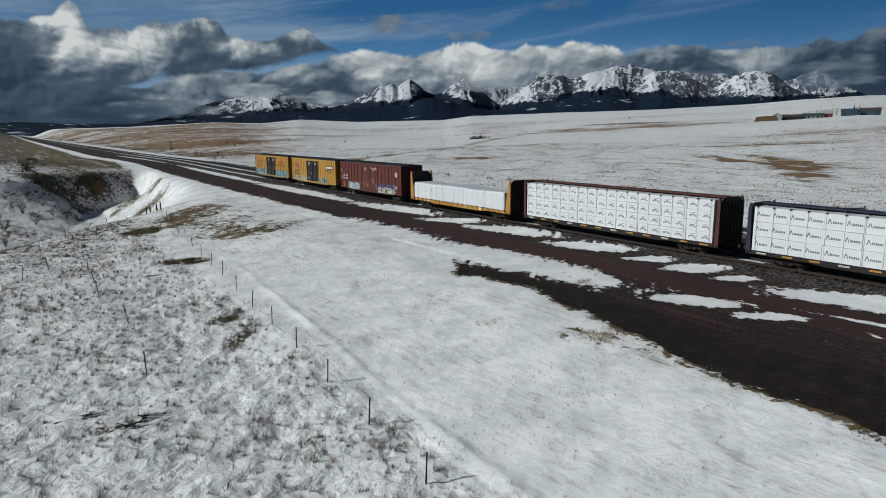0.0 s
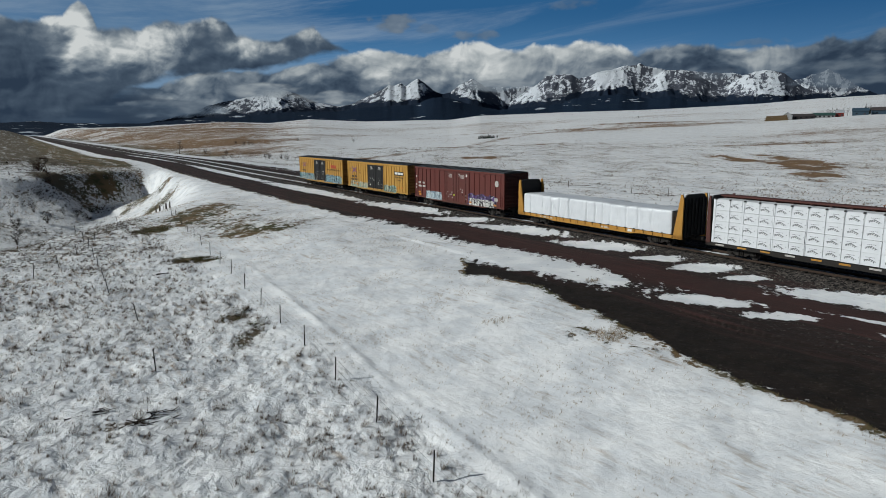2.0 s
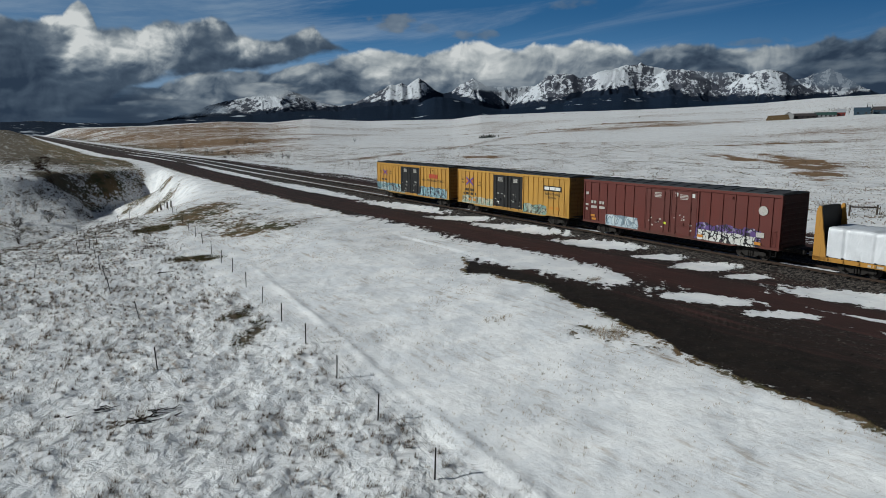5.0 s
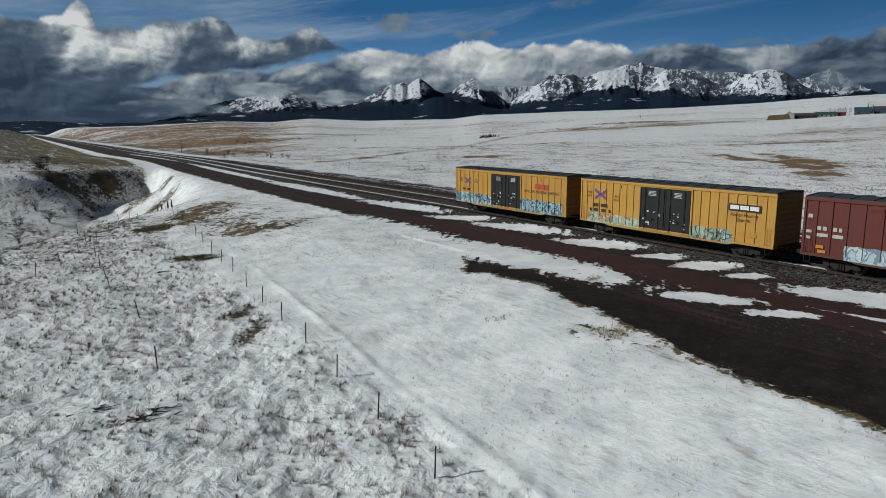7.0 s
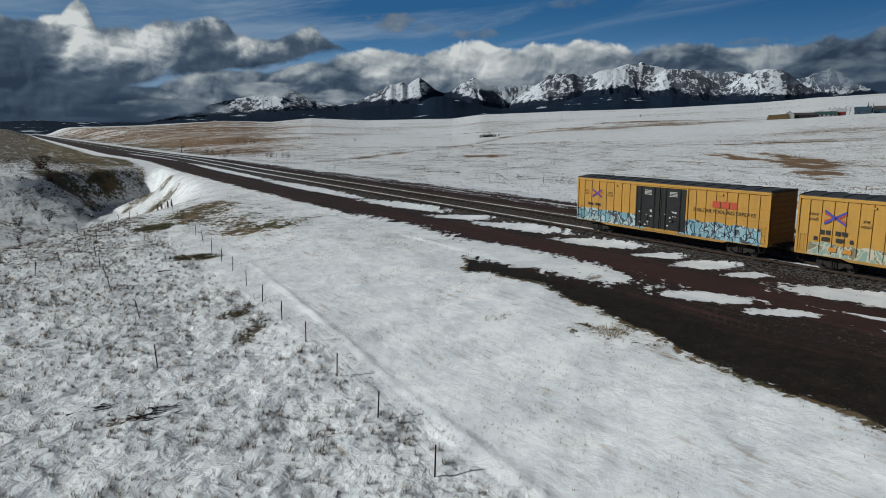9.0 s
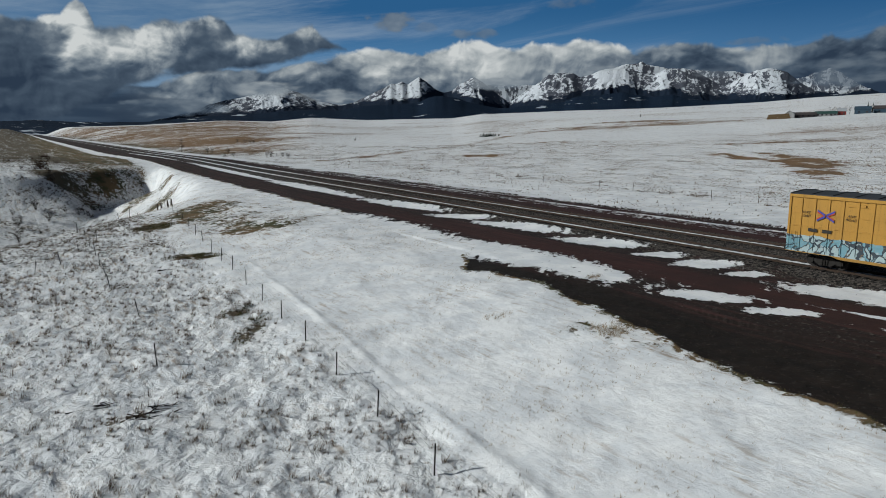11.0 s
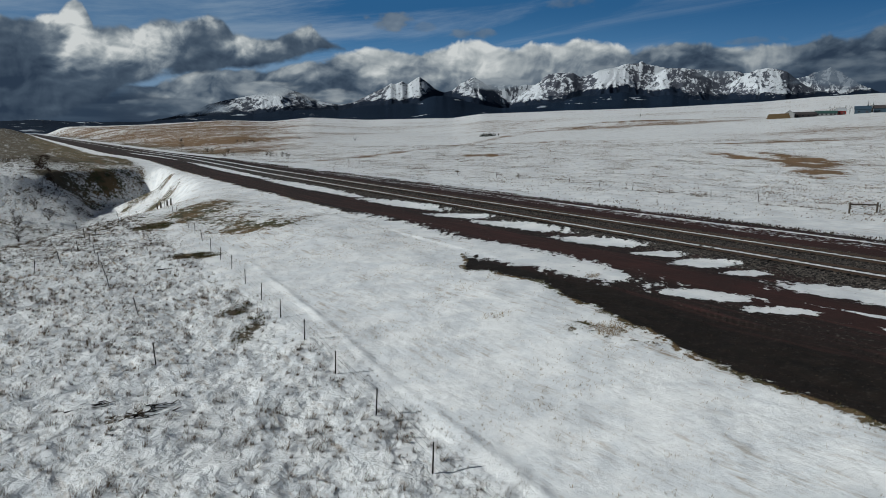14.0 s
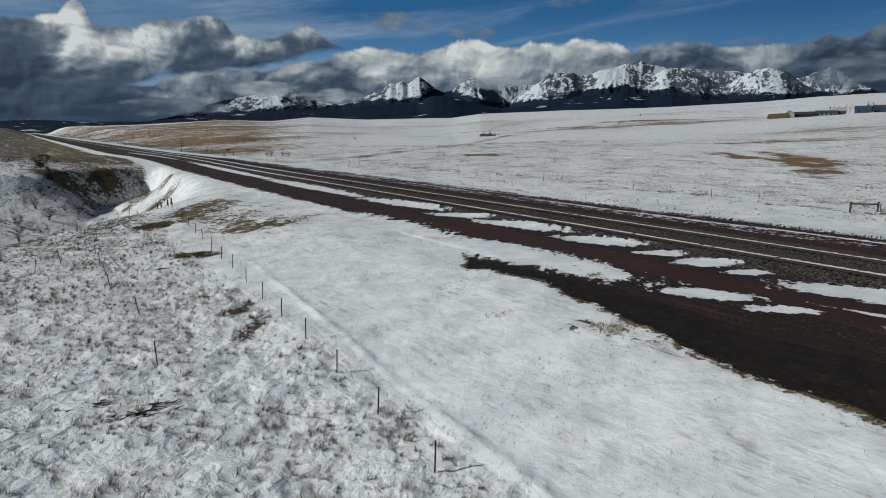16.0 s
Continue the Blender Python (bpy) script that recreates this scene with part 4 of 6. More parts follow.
def boxcar(start, label, body_mat, end_mat, door_mat, posts, cross_rails, seed, doors=(6.93, 11.88), roof_ribs=15):
    car = thing("boxcar", start, label)
    L = BOX_L
    bm = bmesh.new()
    box(bm, 0.05, L - 0.05, NEAR, FAR_SIDE, 1.08, 4.72)
    part("body", bm, body_mat, car)
    for y0, y1, nm in ((NEAR - 0.07, NEAR + 0.05, "near"), (FAR_SIDE - 0.05, FAR_SIDE + 0.07, "far")):
        bm = bmesh.new()
        mid0, mid1 = 3.6, L - 3.6
        slab(bm, ((0, 0.98), (0, 1.16), (L, 1.16), (L, 0.98), (mid1 + 0.6, 0.98), (mid1, 0.84), (mid0, 0.84), (mid0 - 0.6, 0.98)), y0, y1)
        part("side_sill", bm, body_mat, car)
        boxed("top_chord", (0, L, y0 - 0.01, y1, 4.64, 4.85), body_mat, car, "", 0.015)
        for x0, x1 in ((0, 0.14), (L - 0.14, L)):
            boxed("corner_post", (x0, x1, y0, y1, 1.16, 4.64), body_mat, car)
    for x in posts:
        for y in (NEAR, FAR_SIDE):
            s = -1 if y < 0 else 1
            y0, y1 = sorted((y, y + s * 0.056))
            boxed("side_post", (x - 0.045, x + 0.045, y0, y1, 1.16, 4.64), body_mat, car, "", 0.008)
    for z in cross_rails:
        for x0, x1 in ((0.14, doors[0] - 0.08), (doors[1] + 0.08, L - 0.14)):
            boxed("side_rail", (x0, x1, NEAR - 0.035, NEAR, z - 0.025, z + 0.025), body_mat, car)
    for x in (doors[0] - 0.08, doors[1] + 0.08):
        boxed("door_post", (x - 0.07, x + 0.07, NEAR - 0.08, NEAR, 1.1, 4.64), body_mat, car)
    # roof with its cross seams
    bm = bmesh.new()
    slab(bm, ((-1.66, 4.85), (-1.66, 4.90), (0, 5.03), (1.66, 4.90), (1.66, 4.85)), 0.0, L)
    bmesh.ops.transform(bm, matrix=Matrix(((0, 1, 0, 0), (1, 0, 0, 0), (0, 0, 1, 0), (0, 0, 0, 1))), verts=bm.verts[:])
    bmesh.ops.recalc_face_normals(bm, faces=bm.faces[:])
    roof = part("roof", bm, ROOF, car, "dark ribbed steel roof")
    for i in range(roof_ribs):
        x = 0.05 + (L - 0.17) * i / (roof_ribs - 1)
        bm = bmesh.new()
        for s in (-1, 1):
            slab(bm, ((s * 1.68, 4.86), (s * 1.68, 4.945), (0, 5.075), (0, 5.0)), x, x + 0.07)
        bmesh.ops.transform(bm, matrix=Matrix(((0, 1, 0, 0), (1, 0, 0, 0), (0, 0, 1, 0), (0, 0, 0, 1))), verts=bm.verts[:])
        bmesh.ops.recalc_face_normals(bm, faces=bm.faces[:])
        part("roof_rib", bm, ROOF, roof)
    # corrugated ends
    for x, s in ((0.05, -1), (L - 0.05, 1)):
        x0, x1 = sorted((x, x + s * 0.05))
        wall = boxed("end_wall", (x0, x1, -1.58, 1.58, 1.0, 4.8), end_mat, car)
        for i in range(9):
            z = 1.2 + i * 0.385
            x0, x1 = sorted((x + s * 0.03, x + s * 0.12))
            boxed("corrugation", (x0, x1, -1.48, 1.48, z, z + 0.26), end_mat, wall, "", 0.04)
        bm = bmesh.new()
        x0, x1 = sorted((x + s * 0.1, x + s * 0.42))
        box(bm, x0, x1, -1.2, 1.2, 1.10, 1.16)
        part("end_platform", bm, UNDER, car)
    add_doors(car, doors[0], doors[1], body_mat, door_mat, seed)
    add_ladder(car, 0.42, 1.3, 2.35, NEAR - 0.06, body_mat)
    add_ladder(car, L - 0.42, 1.3, 2.35, NEAR - 0.06, body_mat)
    for x in (0.42, L - 0.42):
        bm = bmesh.new()
        for dx in (-0.2, 0.2):
            rod(bm, (x + dx, NEAR - 0.03, 1.0), (x + dx, NEAR - 0.03, 0.55), 0.018, 6)
        rod(bm, (x - 0.2, NEAR - 0.03, 0.55), (x + 0.2, NEAR - 0.03, 0.55), 0.02, 6)
        part("step", bm, UNDER, car)
    # the jacking patch panels outlined on the side
    for x in (4.3, L - 4.2):
        bm = bmesh.new()
        box(bm, x - 0.6, x + 0.6, NEAR - 0.03, NEAR, 4.28, 4.33)
        box(bm, x + 0.35, x + 0.5, NEAR - 0.09, NEAR, 4.33, 4.46)
        part("bracket", bm, body_mat, car)
    add_running_gear(car, L)
    return car


CYAN, SKYB, PALE = (0.15, 0.31, 0.37), (0.34, 0.44, 0.46), (0.55, 0.58, 0.58)
YD = (0.10, 0.055, 0.02)
YELLOW_A = sprayed("yellow_paint_with_cyan_spray", (0.45, 0.235, 0.042), ((-0.5, 8.0, 1.0, 2.15, 0.5, CYAN, SKYB, (0.03, 0.05, 0.07)), (11.3, 18.2, 1.0, 2.25, 0.7, CYAN, (0.22, 0.38, 0.44), (0.03, 0.045, 0.07))), YD)
YELLOW_B = sprayed("yellow_paint_with_green_spray", (0.47, 0.25, 0.046), ((0.9, 6.8, 1.0, 1.85, 0.8, (0.17, 0.16, 0.11), (0.20, 0.30, 0.25), (0.45, 0.42, 0.33)), (12.0, 15.5, 0.95, 1.9, 0.6, (0.32, 0.36, 0.30), (0.16, 0.30, 0.27), (0.06, 0.06, 0.05))), YD)
RED_C = sprayed("red_paint_with_white_spray", (0.115, 0.024, 0.018), ((2.7, 6.3, 0.95, 1.95, 0.3, (0.45, 0.52, 0.54), (0.38, 0.46, 0.50), (0.16, 0.22, 0.26)), (11.9, 17.3, 1.0, 2.25, 0.9, (0.10, 0.06, 0.20), (0.09, 0.05, 0.18), (0.02, 0.02, 0.03)), (12.2, 16.9, 0.95, 1.75, 0.35, (0.60, 0.60, 0.56), (0.52, 0.52, 0.48), (0.015, 0.015, 0.015))), (0.035, 0.02, 0.016), 0.45)
RED_DOOR = paint("red_door_paint", (0.105, 0.024, 0.018), 0.6, (0.035, 0.02, 0.016), 0.4)
DOOR_BLACK = paint("black_door_paint", (0.006, 0.006, 0.007), 0.65, (0.03, 0.025, 0.02), 0.25)
# darker, streaked copies of the side paints: the end walls' shade in their colour
YELLOW_END_SHADE = paint("shaded_yellow_end_paint", (0.26, 0.135, 0.03), 0.7, (0.02, 0.015, 0.01), 0.85)
RED_END_SHADE = paint("shaded_red_end_paint", (0.07, 0.018, 0.014), 0.7, (0.012, 0.009, 0.008), 0.85)


def spread(a, b, n):
    return [a + (b - a) * i / (n - 1) for i in range(n)]


tail_car = boxcar(0.0, "yellow steel boxcar with black doors and cyan graffiti", YELLOW_A, YELLOW_END_SHADE, DOOR_BLACK, spread(0.85, 6.15, 7) + spread(12.7, 17.9, 7), (1.9, 2.75, 3.6), 3)
crossed_sign(tail_car, 2.45, 3.56, 0.55, NEAR - 0.056)
words("NEXT\nLOAD", 0.24, 1.15, 3.62, NEAR - 0.04, DARK_MARK, tail_car, 0.2)
words("ANY\nROAD", 0.24, 4.0, 3.62, NEAR - 0.04, DARK_MARK, tail_car, 0.2)
words("RAILCAR POOLING EXPERTS", 0.40, 15.1, 2.98, NEAR - 0.058, DARK_MARK, tail_car, 0.15)
bars("emblem", [(14.2, 14.85, 3.40, 3.9), (14.95, 15.6, 3.40, 3.9), (15.7, 16.2, 3.40, 3.9)], NEAR - 0.058, RED_MARK, tail_car, "plain red maker's emblem")
bars("stencil", [(1.4, 2.0, 2.45, 2.66), (2.3, 2.9, 2.45, 2.66)], NEAR - 0.058, DARK_MARK, tail_car)

mid_car = boxcar(20.65, "yellow steel boxcar with black doors and faded graffiti", YELLOW_B, YELLOW_END_SHADE, DOOR_BLACK, spread(0.75, 6.15, 8) + spread(12.7, 18.0, 8), (), 5)
crossed_sign(mid_car, 2.45, 3.56, 0.68, NEAR - 0.058)
words("next\nload", 0.34, 1.05, 3.62, NEAR - 0.057, DARK_MARK, mid_car, 0.2)
words("any\nroad", 0.34, 4.3, 3.45, NEAR - 0.057, DARK_MARK, mid_car, 0.2)
bars("stencil", [(1.55, 1.85, 2.44, 2.72), (1.95, 2.25, 2.44, 2.72), (2.55, 2.85, 2.44, 2.72), (2.95, 3.25, 2.44, 2.72), (1.2, 1.42, 2.0, 2.26), (1.7, 2.2, 2.0, 2.26), (2.6, 3.1, 2.0, 2.26), (3.45, 3.65, 2.0, 2.26)], NEAR - 0.058, DARK_MARK, mid_car)
bars("emblem_plate", [(15.1, 17.65, 3.40, 3.92)], NEAR - 0.06, DARK_MARK, mid_car, "black emblem plate with white shapes")
bars("emblem", [(15.25, 15.95, 3.52, 3.82), (16.04, 16.72, 3.52, 3.82), (16.82, 17.5, 3.52, 3.82)], NEAR - 0.067, WHITE_MARK, mid_car)
words("Railcar Pooling\nExperts", 0.36, 16.35, 3.02, NEAR - 0.058, DARK_MARK, mid_car, 0.15)
for x, z in ((2.2, 1.35), (3.1, 1.33), (16.0, 1.62), (16.9, 1.62)):
    bars("label", [(x, x + 0.5, z, z + 0.28)], NEAR - 0.058, ORANGE_MARK, mid_car)

red_car = boxcar(41.3, "oxide red steel boxcar with white and purple graffiti", RED_C, RED_END_SHADE, RED_DOOR, (0.85, 1.8, 2.78, 3.76, 4.8, 5.8, 13.15, 14.2, 15.2, 16.15, 17.1, 18.05), (), 7, (7.1, 12.05))
bm = bmesh.new()
rod(bm, (17.4, NEAR - 0.002, 3.66), (17.4, NEAR - 0.062, 3.66), 0.34, 28)
part("disc_emblem", bm, PALE_MARK, red_car, "faded pale disc")
bars("stencil", [(0.95, 1.2, 2.75, 3.0), (1.3, 1.55, 2.75, 3.0), (1.95, 2.2, 2.75, 3.0), (2.3, 2.5, 2.75, 3.0), (0.95, 1.65, 2.32, 2.55), (1.95, 2.6, 2.32, 2.55), (0.3, 0.6, 3.5, 3.75), (0.25, 0.6, 2.5, 2.7), (0.3, 0.55, 2.1, 2.3)], NEAR - 0.058, PALE_MARK, red_car)
for x, z, m in ((0.95, 1.55, ORANGE_MARK), (1.1, 1.25, ORANGE_MARK), (16.9, 1.2, ORANGE_MARK), (12.2, 1.15, ORANGE_MARK)):
    bars("label", [(x, x + 0.5, z, z + 0.2)], NEAR - 0.072, m, red_car)
bars("label", [(8.95, 9.25, 1.75, 1.95)], NEAR - 0.08, LIME_MARK, red_car)
bars("label", [(10.05, 10.3, 4.1, 4.4)], NEAR - 0.08, WHITE_MARK, red_car)
bars("label", [(11.6, 11.85, 4.1, 4.4)], NEAR - 0.08, WHITE_MARK, red_car)
bars("stencil", [(17.0, 17.6, 1.75, 2.1)], NEAR - 0.06, PALE_MARK, red_car)


# ---- flatcar with end bulkheads and a wrapped load ----
def film_material():
    k = Net("white_plastic_wrap")
    p = k.coord()
    c = k.mix(k.noise(p, 1.5, 5), (0.70, 0.71, 0.73), (0.56, 0.58, 0.61))
    grime = k.ramp(k.noise(k.turn(p, 0, (1, 1, 0.3)), 2.2, 5), 0.55, 0.8)
    c = k.mix(k.math("MULTIPLY", grime, 0.3), c, (0.42, 0.42, 0.42))
    k.bump(k.noise(k.turn(p, 0, (2.2, 1, 0.7)), 2.0, 5, 0.6, 0.6), 0.5, 0.06)
    return k.set(c, 0.38, 0, 0.5)


FILM = film_material()
FLAT_YELLOW = paint("flatcar_yellow_paint", (0.42, 0.20, 0.028), 0.6, (0.06, 0.04, 0.025), 0.55)


def add_bulkhead(car, x, s, material, face, top, deep_low, deep_top, half=1.56):
    """An upright end wall: s is the side that looks outwards."""
    for y in (-half, half - 0.12):
        bm = bmesh.new()
        slab(bm, ((x, 0.82), (x, top - 0.35), (x - s * 0.12, top), (x - s * deep_top, top), (x - s * deep_low, 1.0), (x - s * deep_low, 0.82)), y, y + 0.12)
        part("bulkhead_side", bm, material, car)
    bm = bmesh.new()
    pts = [(-half + 0.12, 0.95), (-half + 0.12, top - 0.5), (-half + 0.45, top - 0.06), (-half + 0.75, top), (half - 0.75, top), (half - 0.45, top - 0.06), (half - 0.12, top - 0.5), (half - 0.12, 0.95)]
    x0, x1 = sorted((x - s * 0.02, x - s * 0.16))
    slab(bm, pts, x0, x1)
    swap = Matrix(((0, 1, 0, 0), (1, 0, 0, 0), (0, 0, 1, 0), (0, 0, 0, 1)))
    bmesh.ops.transform(bm, matrix=swap, verts=bm.verts[:])
    bmesh.ops.recalc_face_normals(bm, faces=bm.faces[:])
    wall = part("bulkhead", bm, face, car)
    for i in range(7):
        yy = -half + 0.3 + i * (2 * half - 0.6) / 6
        r0, r1 = sorted((x + s * 0.05, x - s * 0.02))
        boxed("rib", (r0, r1, yy - 0.05, yy + 0.05, 1.0, top - 0.3), face, wall)


def wrapped_load(car, x0, x1, half, z0, z1):
    """A long load under one white film: sagging top, bulging sides, pulled folds."""
    rnd = np.random.RandomState(4)
    nx, rows = 260, []
    xs = np.linspace(x0, x1, nx)
    sect = [(-half, z0)] + [(-half, z0 + (z1 - z0) * f) for f in (0.12, 0.25, 0.4, 0.55, 0.7, 0.85, 0.95)] + [(-half + 0.06, z1)] + [(-half + 2 * half * f, z1 + 0.02) for f in (0.15, 0.3, 0.5, 0.7, 0.85)] + [(half - 0.06, z1)] + [(half, z0 + (z1 - z0) * f) for f in (0.85, 0.5, 0.12)] + [(half, z0)]
    joints = (1.1, 2.9, 4.1, 5.3, 6.6, 8.9, 10.0, 10.9, 11.8, 13.6, 14.9, 16.3)
    P = np.zeros((nx, len(sect), 3))
    for j, (y, z) in enumerate(sect):
        fx = fbm(xs * 1.1, np.full(nx, j * 0.55), 3, 91) - 0.5
        fold = fbm((xs + z * 0.9) * 2.4, np.full(nx, j * 0.12), 3, 92) - 0.5
        dent = sum(np.exp(-((xs - x0 - q) / 0.10) ** 2) for q in joints)
        out = 0.09 * fx + 0.26 * fold * np.exp(-((xs - x0 - 4.6) / 2.6) ** 2) + 0.05 * fold - 0.075 * dent * (0.3 + 1.4 * value_noise(xs * 0.8, np.zeros(nx), 95))
        side = -1 if y < 0 else 1
        onside = abs(y) > half - 0.1
        P[:, j, 0] = xs
        P[:, j, 1] = y + (side * out if onside else 0)
        step = 0.12 * np.floor(2.5 * value_noise(xs * 0.45, np.zeros(nx), 93)) / 2
        up = (z - z0) / (z1 - z0)
        P[:, j, 2] = z + up * (-0.035 * dent - 0.6 * step + (0 if onside else 0.08 * fx))
    for e in (0, -1):
        P[e, :, 1] *= 0.96
    me = mesh_from_grid("wrapped_load", P)
    me.materials.append(FILM)
    ob = new("wrapped_load", me)
    ob.parent = car
    tagged(ob, "lumber load under creased white plastic wrap")
    for x, s in ((x0, 1), (x1, -1)):
        boxed("load_end", (min(x, x + s * 0.02), max(x, x + s * 0.02), -half * 0.955, half * 0.955, z0, z1 - 0.12), FILM, ob)


def flatcar(start):
    L = 20.2
    car = thing("bulkhead_flatcar", start, "yellow bulkhead flatcar with white plastic-wrapped lumber load")
    boxed("deck", (0.1, L - 0.1, -1.5, 1.5, 1.0, 1.08), UNDER, car)
    for y0, y1 in ((-1.56, -1.46), (1.46, 1.56)):
        bm = bmesh.new()
        slab(bm, ((0, 0.78), (0, 1.06), (L, 1.06), (L, 0.78), (L - 4.2, 0.78), (L - 5.2, 0.66), (5.2, 0.66), (4.2, 0.78)), y0, y1)
        part("side_sill", bm, FLAT_YELLOW, car)
    for i in range(20):
        x = 0.95 + i * (L - 1.9) / 19
        boxed("stake_pocket", (x - 0.07, x + 0.07, -1.64, -1.562, 0.86, 1.02), FLAT_YELLOW, car, "", 0.01)
        bm = bmesh.new()
        box(bm, x - 0.10, x + 0.02, -1.60, -1.50, 1.06, 1.14)
        part("winch", bm, UNDER, car)
    add_bulkhead(car, 0.0, -1, FLAT_YELLOW, BLACK, 4.35, 0.85, 0.28)
    add_bulkhead(car, L, 1, FLAT_YELLOW, BLACK, 4.35, 0.85, 0.28)
    wrapped_load(car, 0.80, 19.1, 1.5, 1.09, 3.0)
    bars("stencil", [(3.4, 3.6, 0.84, 0.98), (3.7, 4.3, 0.84, 0.98), (4.5, 5.2, 0.84, 0.98), (11.6, 11.9, 0.78, 0.92), (12.0, 12.6, 0.78, 0.92)], -1.562, PALE_MARK, car)
    bars("stencil", [(14.7, 15.15, 0.80, 1.02)], -1.562, WHITE_MARK, car)
    add_running_gear(car, L, (2.6, 2.6))
    return car


flatcar(62.3)


# ---- centrebeam cars with stacked lumber in white wrap ----
WRAP = plain("white_lumber_wrap", (0.66, 0.67, 0.69), 0.5, 0.0, 0.14, 1.6)
PRINT = plain("dark_wrap_print", (0.13, 0.135, 0.14), 0.6)
GREEN_PRINT = plain("dark_green_wrap_print", (0.09, 0.15, 0.135), 0.6)
STRAP = plain("grey_strap", (0.42, 0.43, 0.44), 0.5)


def package_mesh(w, h, style):
    bm = bmesh.new()
    box(bm, 0.004, w - 0.004, -1.48, -0.14, 0.004, h - 0.004, 0.014)
    y = -1.48
    if style == "roof_mark":
        for cx in (w * 0.25, w * 0.75):
            zc = h * 0.42
            for dx in (-0.26, -0.15, -0.04, 0.07, 0.18):
                box(bm, cx + dx, cx + dx + 0.08, y - 0.005, y, zc + 0.19, zc + 0.22)
            for i, (dx, dz) in enumerate(((-0.30, -0.06), (-0.17, -0.02), (-0.04, 0.0), (0.10, -0.04), (0.22, -0.10))):
                slab(bm, ((cx + dx - 0.05, zc + dz - 0.02), (cx + dx + 0.01, zc + dz - 0.03), (cx + dx + 0.08, zc + dz + 0.09), (cx + dx + 0.02, zc + dz + 0.10)), y - 0.005, y)
            slab(bm, ((cx - 0.36, zc - 0.01), (cx - 0.02, zc + 0.10), (cx + 0.36, zc - 0.08), (cx + 0.36, zc - 0.05), (cx - 0.02, zc + 0.14), (cx - 0.36, zc + 0.02)), y - 0.005, y)
            box(bm, cx + 0.50, cx + 0.54, y - 0.005, y, zc + 0.06, zc + 0.10)
    else:
        for cx in (w * 0.27, w * 0.76):
            zc = h * 0.5
            slab(bm, ((cx - 0.46, zc - 0.13), (cx - 0.40, zc - 0.13), (cx - 0.31, zc + 0.12), (cx - 0.22, zc - 0.13), (cx - 0.17, zc - 0.13), (cx - 0.29, zc + 0.19), (cx - 0.34, zc + 0.19)), y - 0.005, y)
            for i, hh in enumerate((0.16, 0.13, 0.13, 0.13, 0.13, 0.13)):
                box(bm, cx - 0.13 + i * 0.105, cx - 0.06 + i * 0.105, y - 0.005, y, zc - 0.10, zc - 0.10 + hh)
    me = bpy.data.meshes.new("lumber_package")
    bm.faces.ensure_lookup_table()
    for f in bm.faces:
        f.material_index = 1 if f.calc_center_median().y < -1.481 else 0
    bm.to_mesh(me)
    bm.free()
    me.materials.append(WRAP)
    me.materials.append(PRINT if style == "roof_mark" else GREEN_PRINT)
    return me


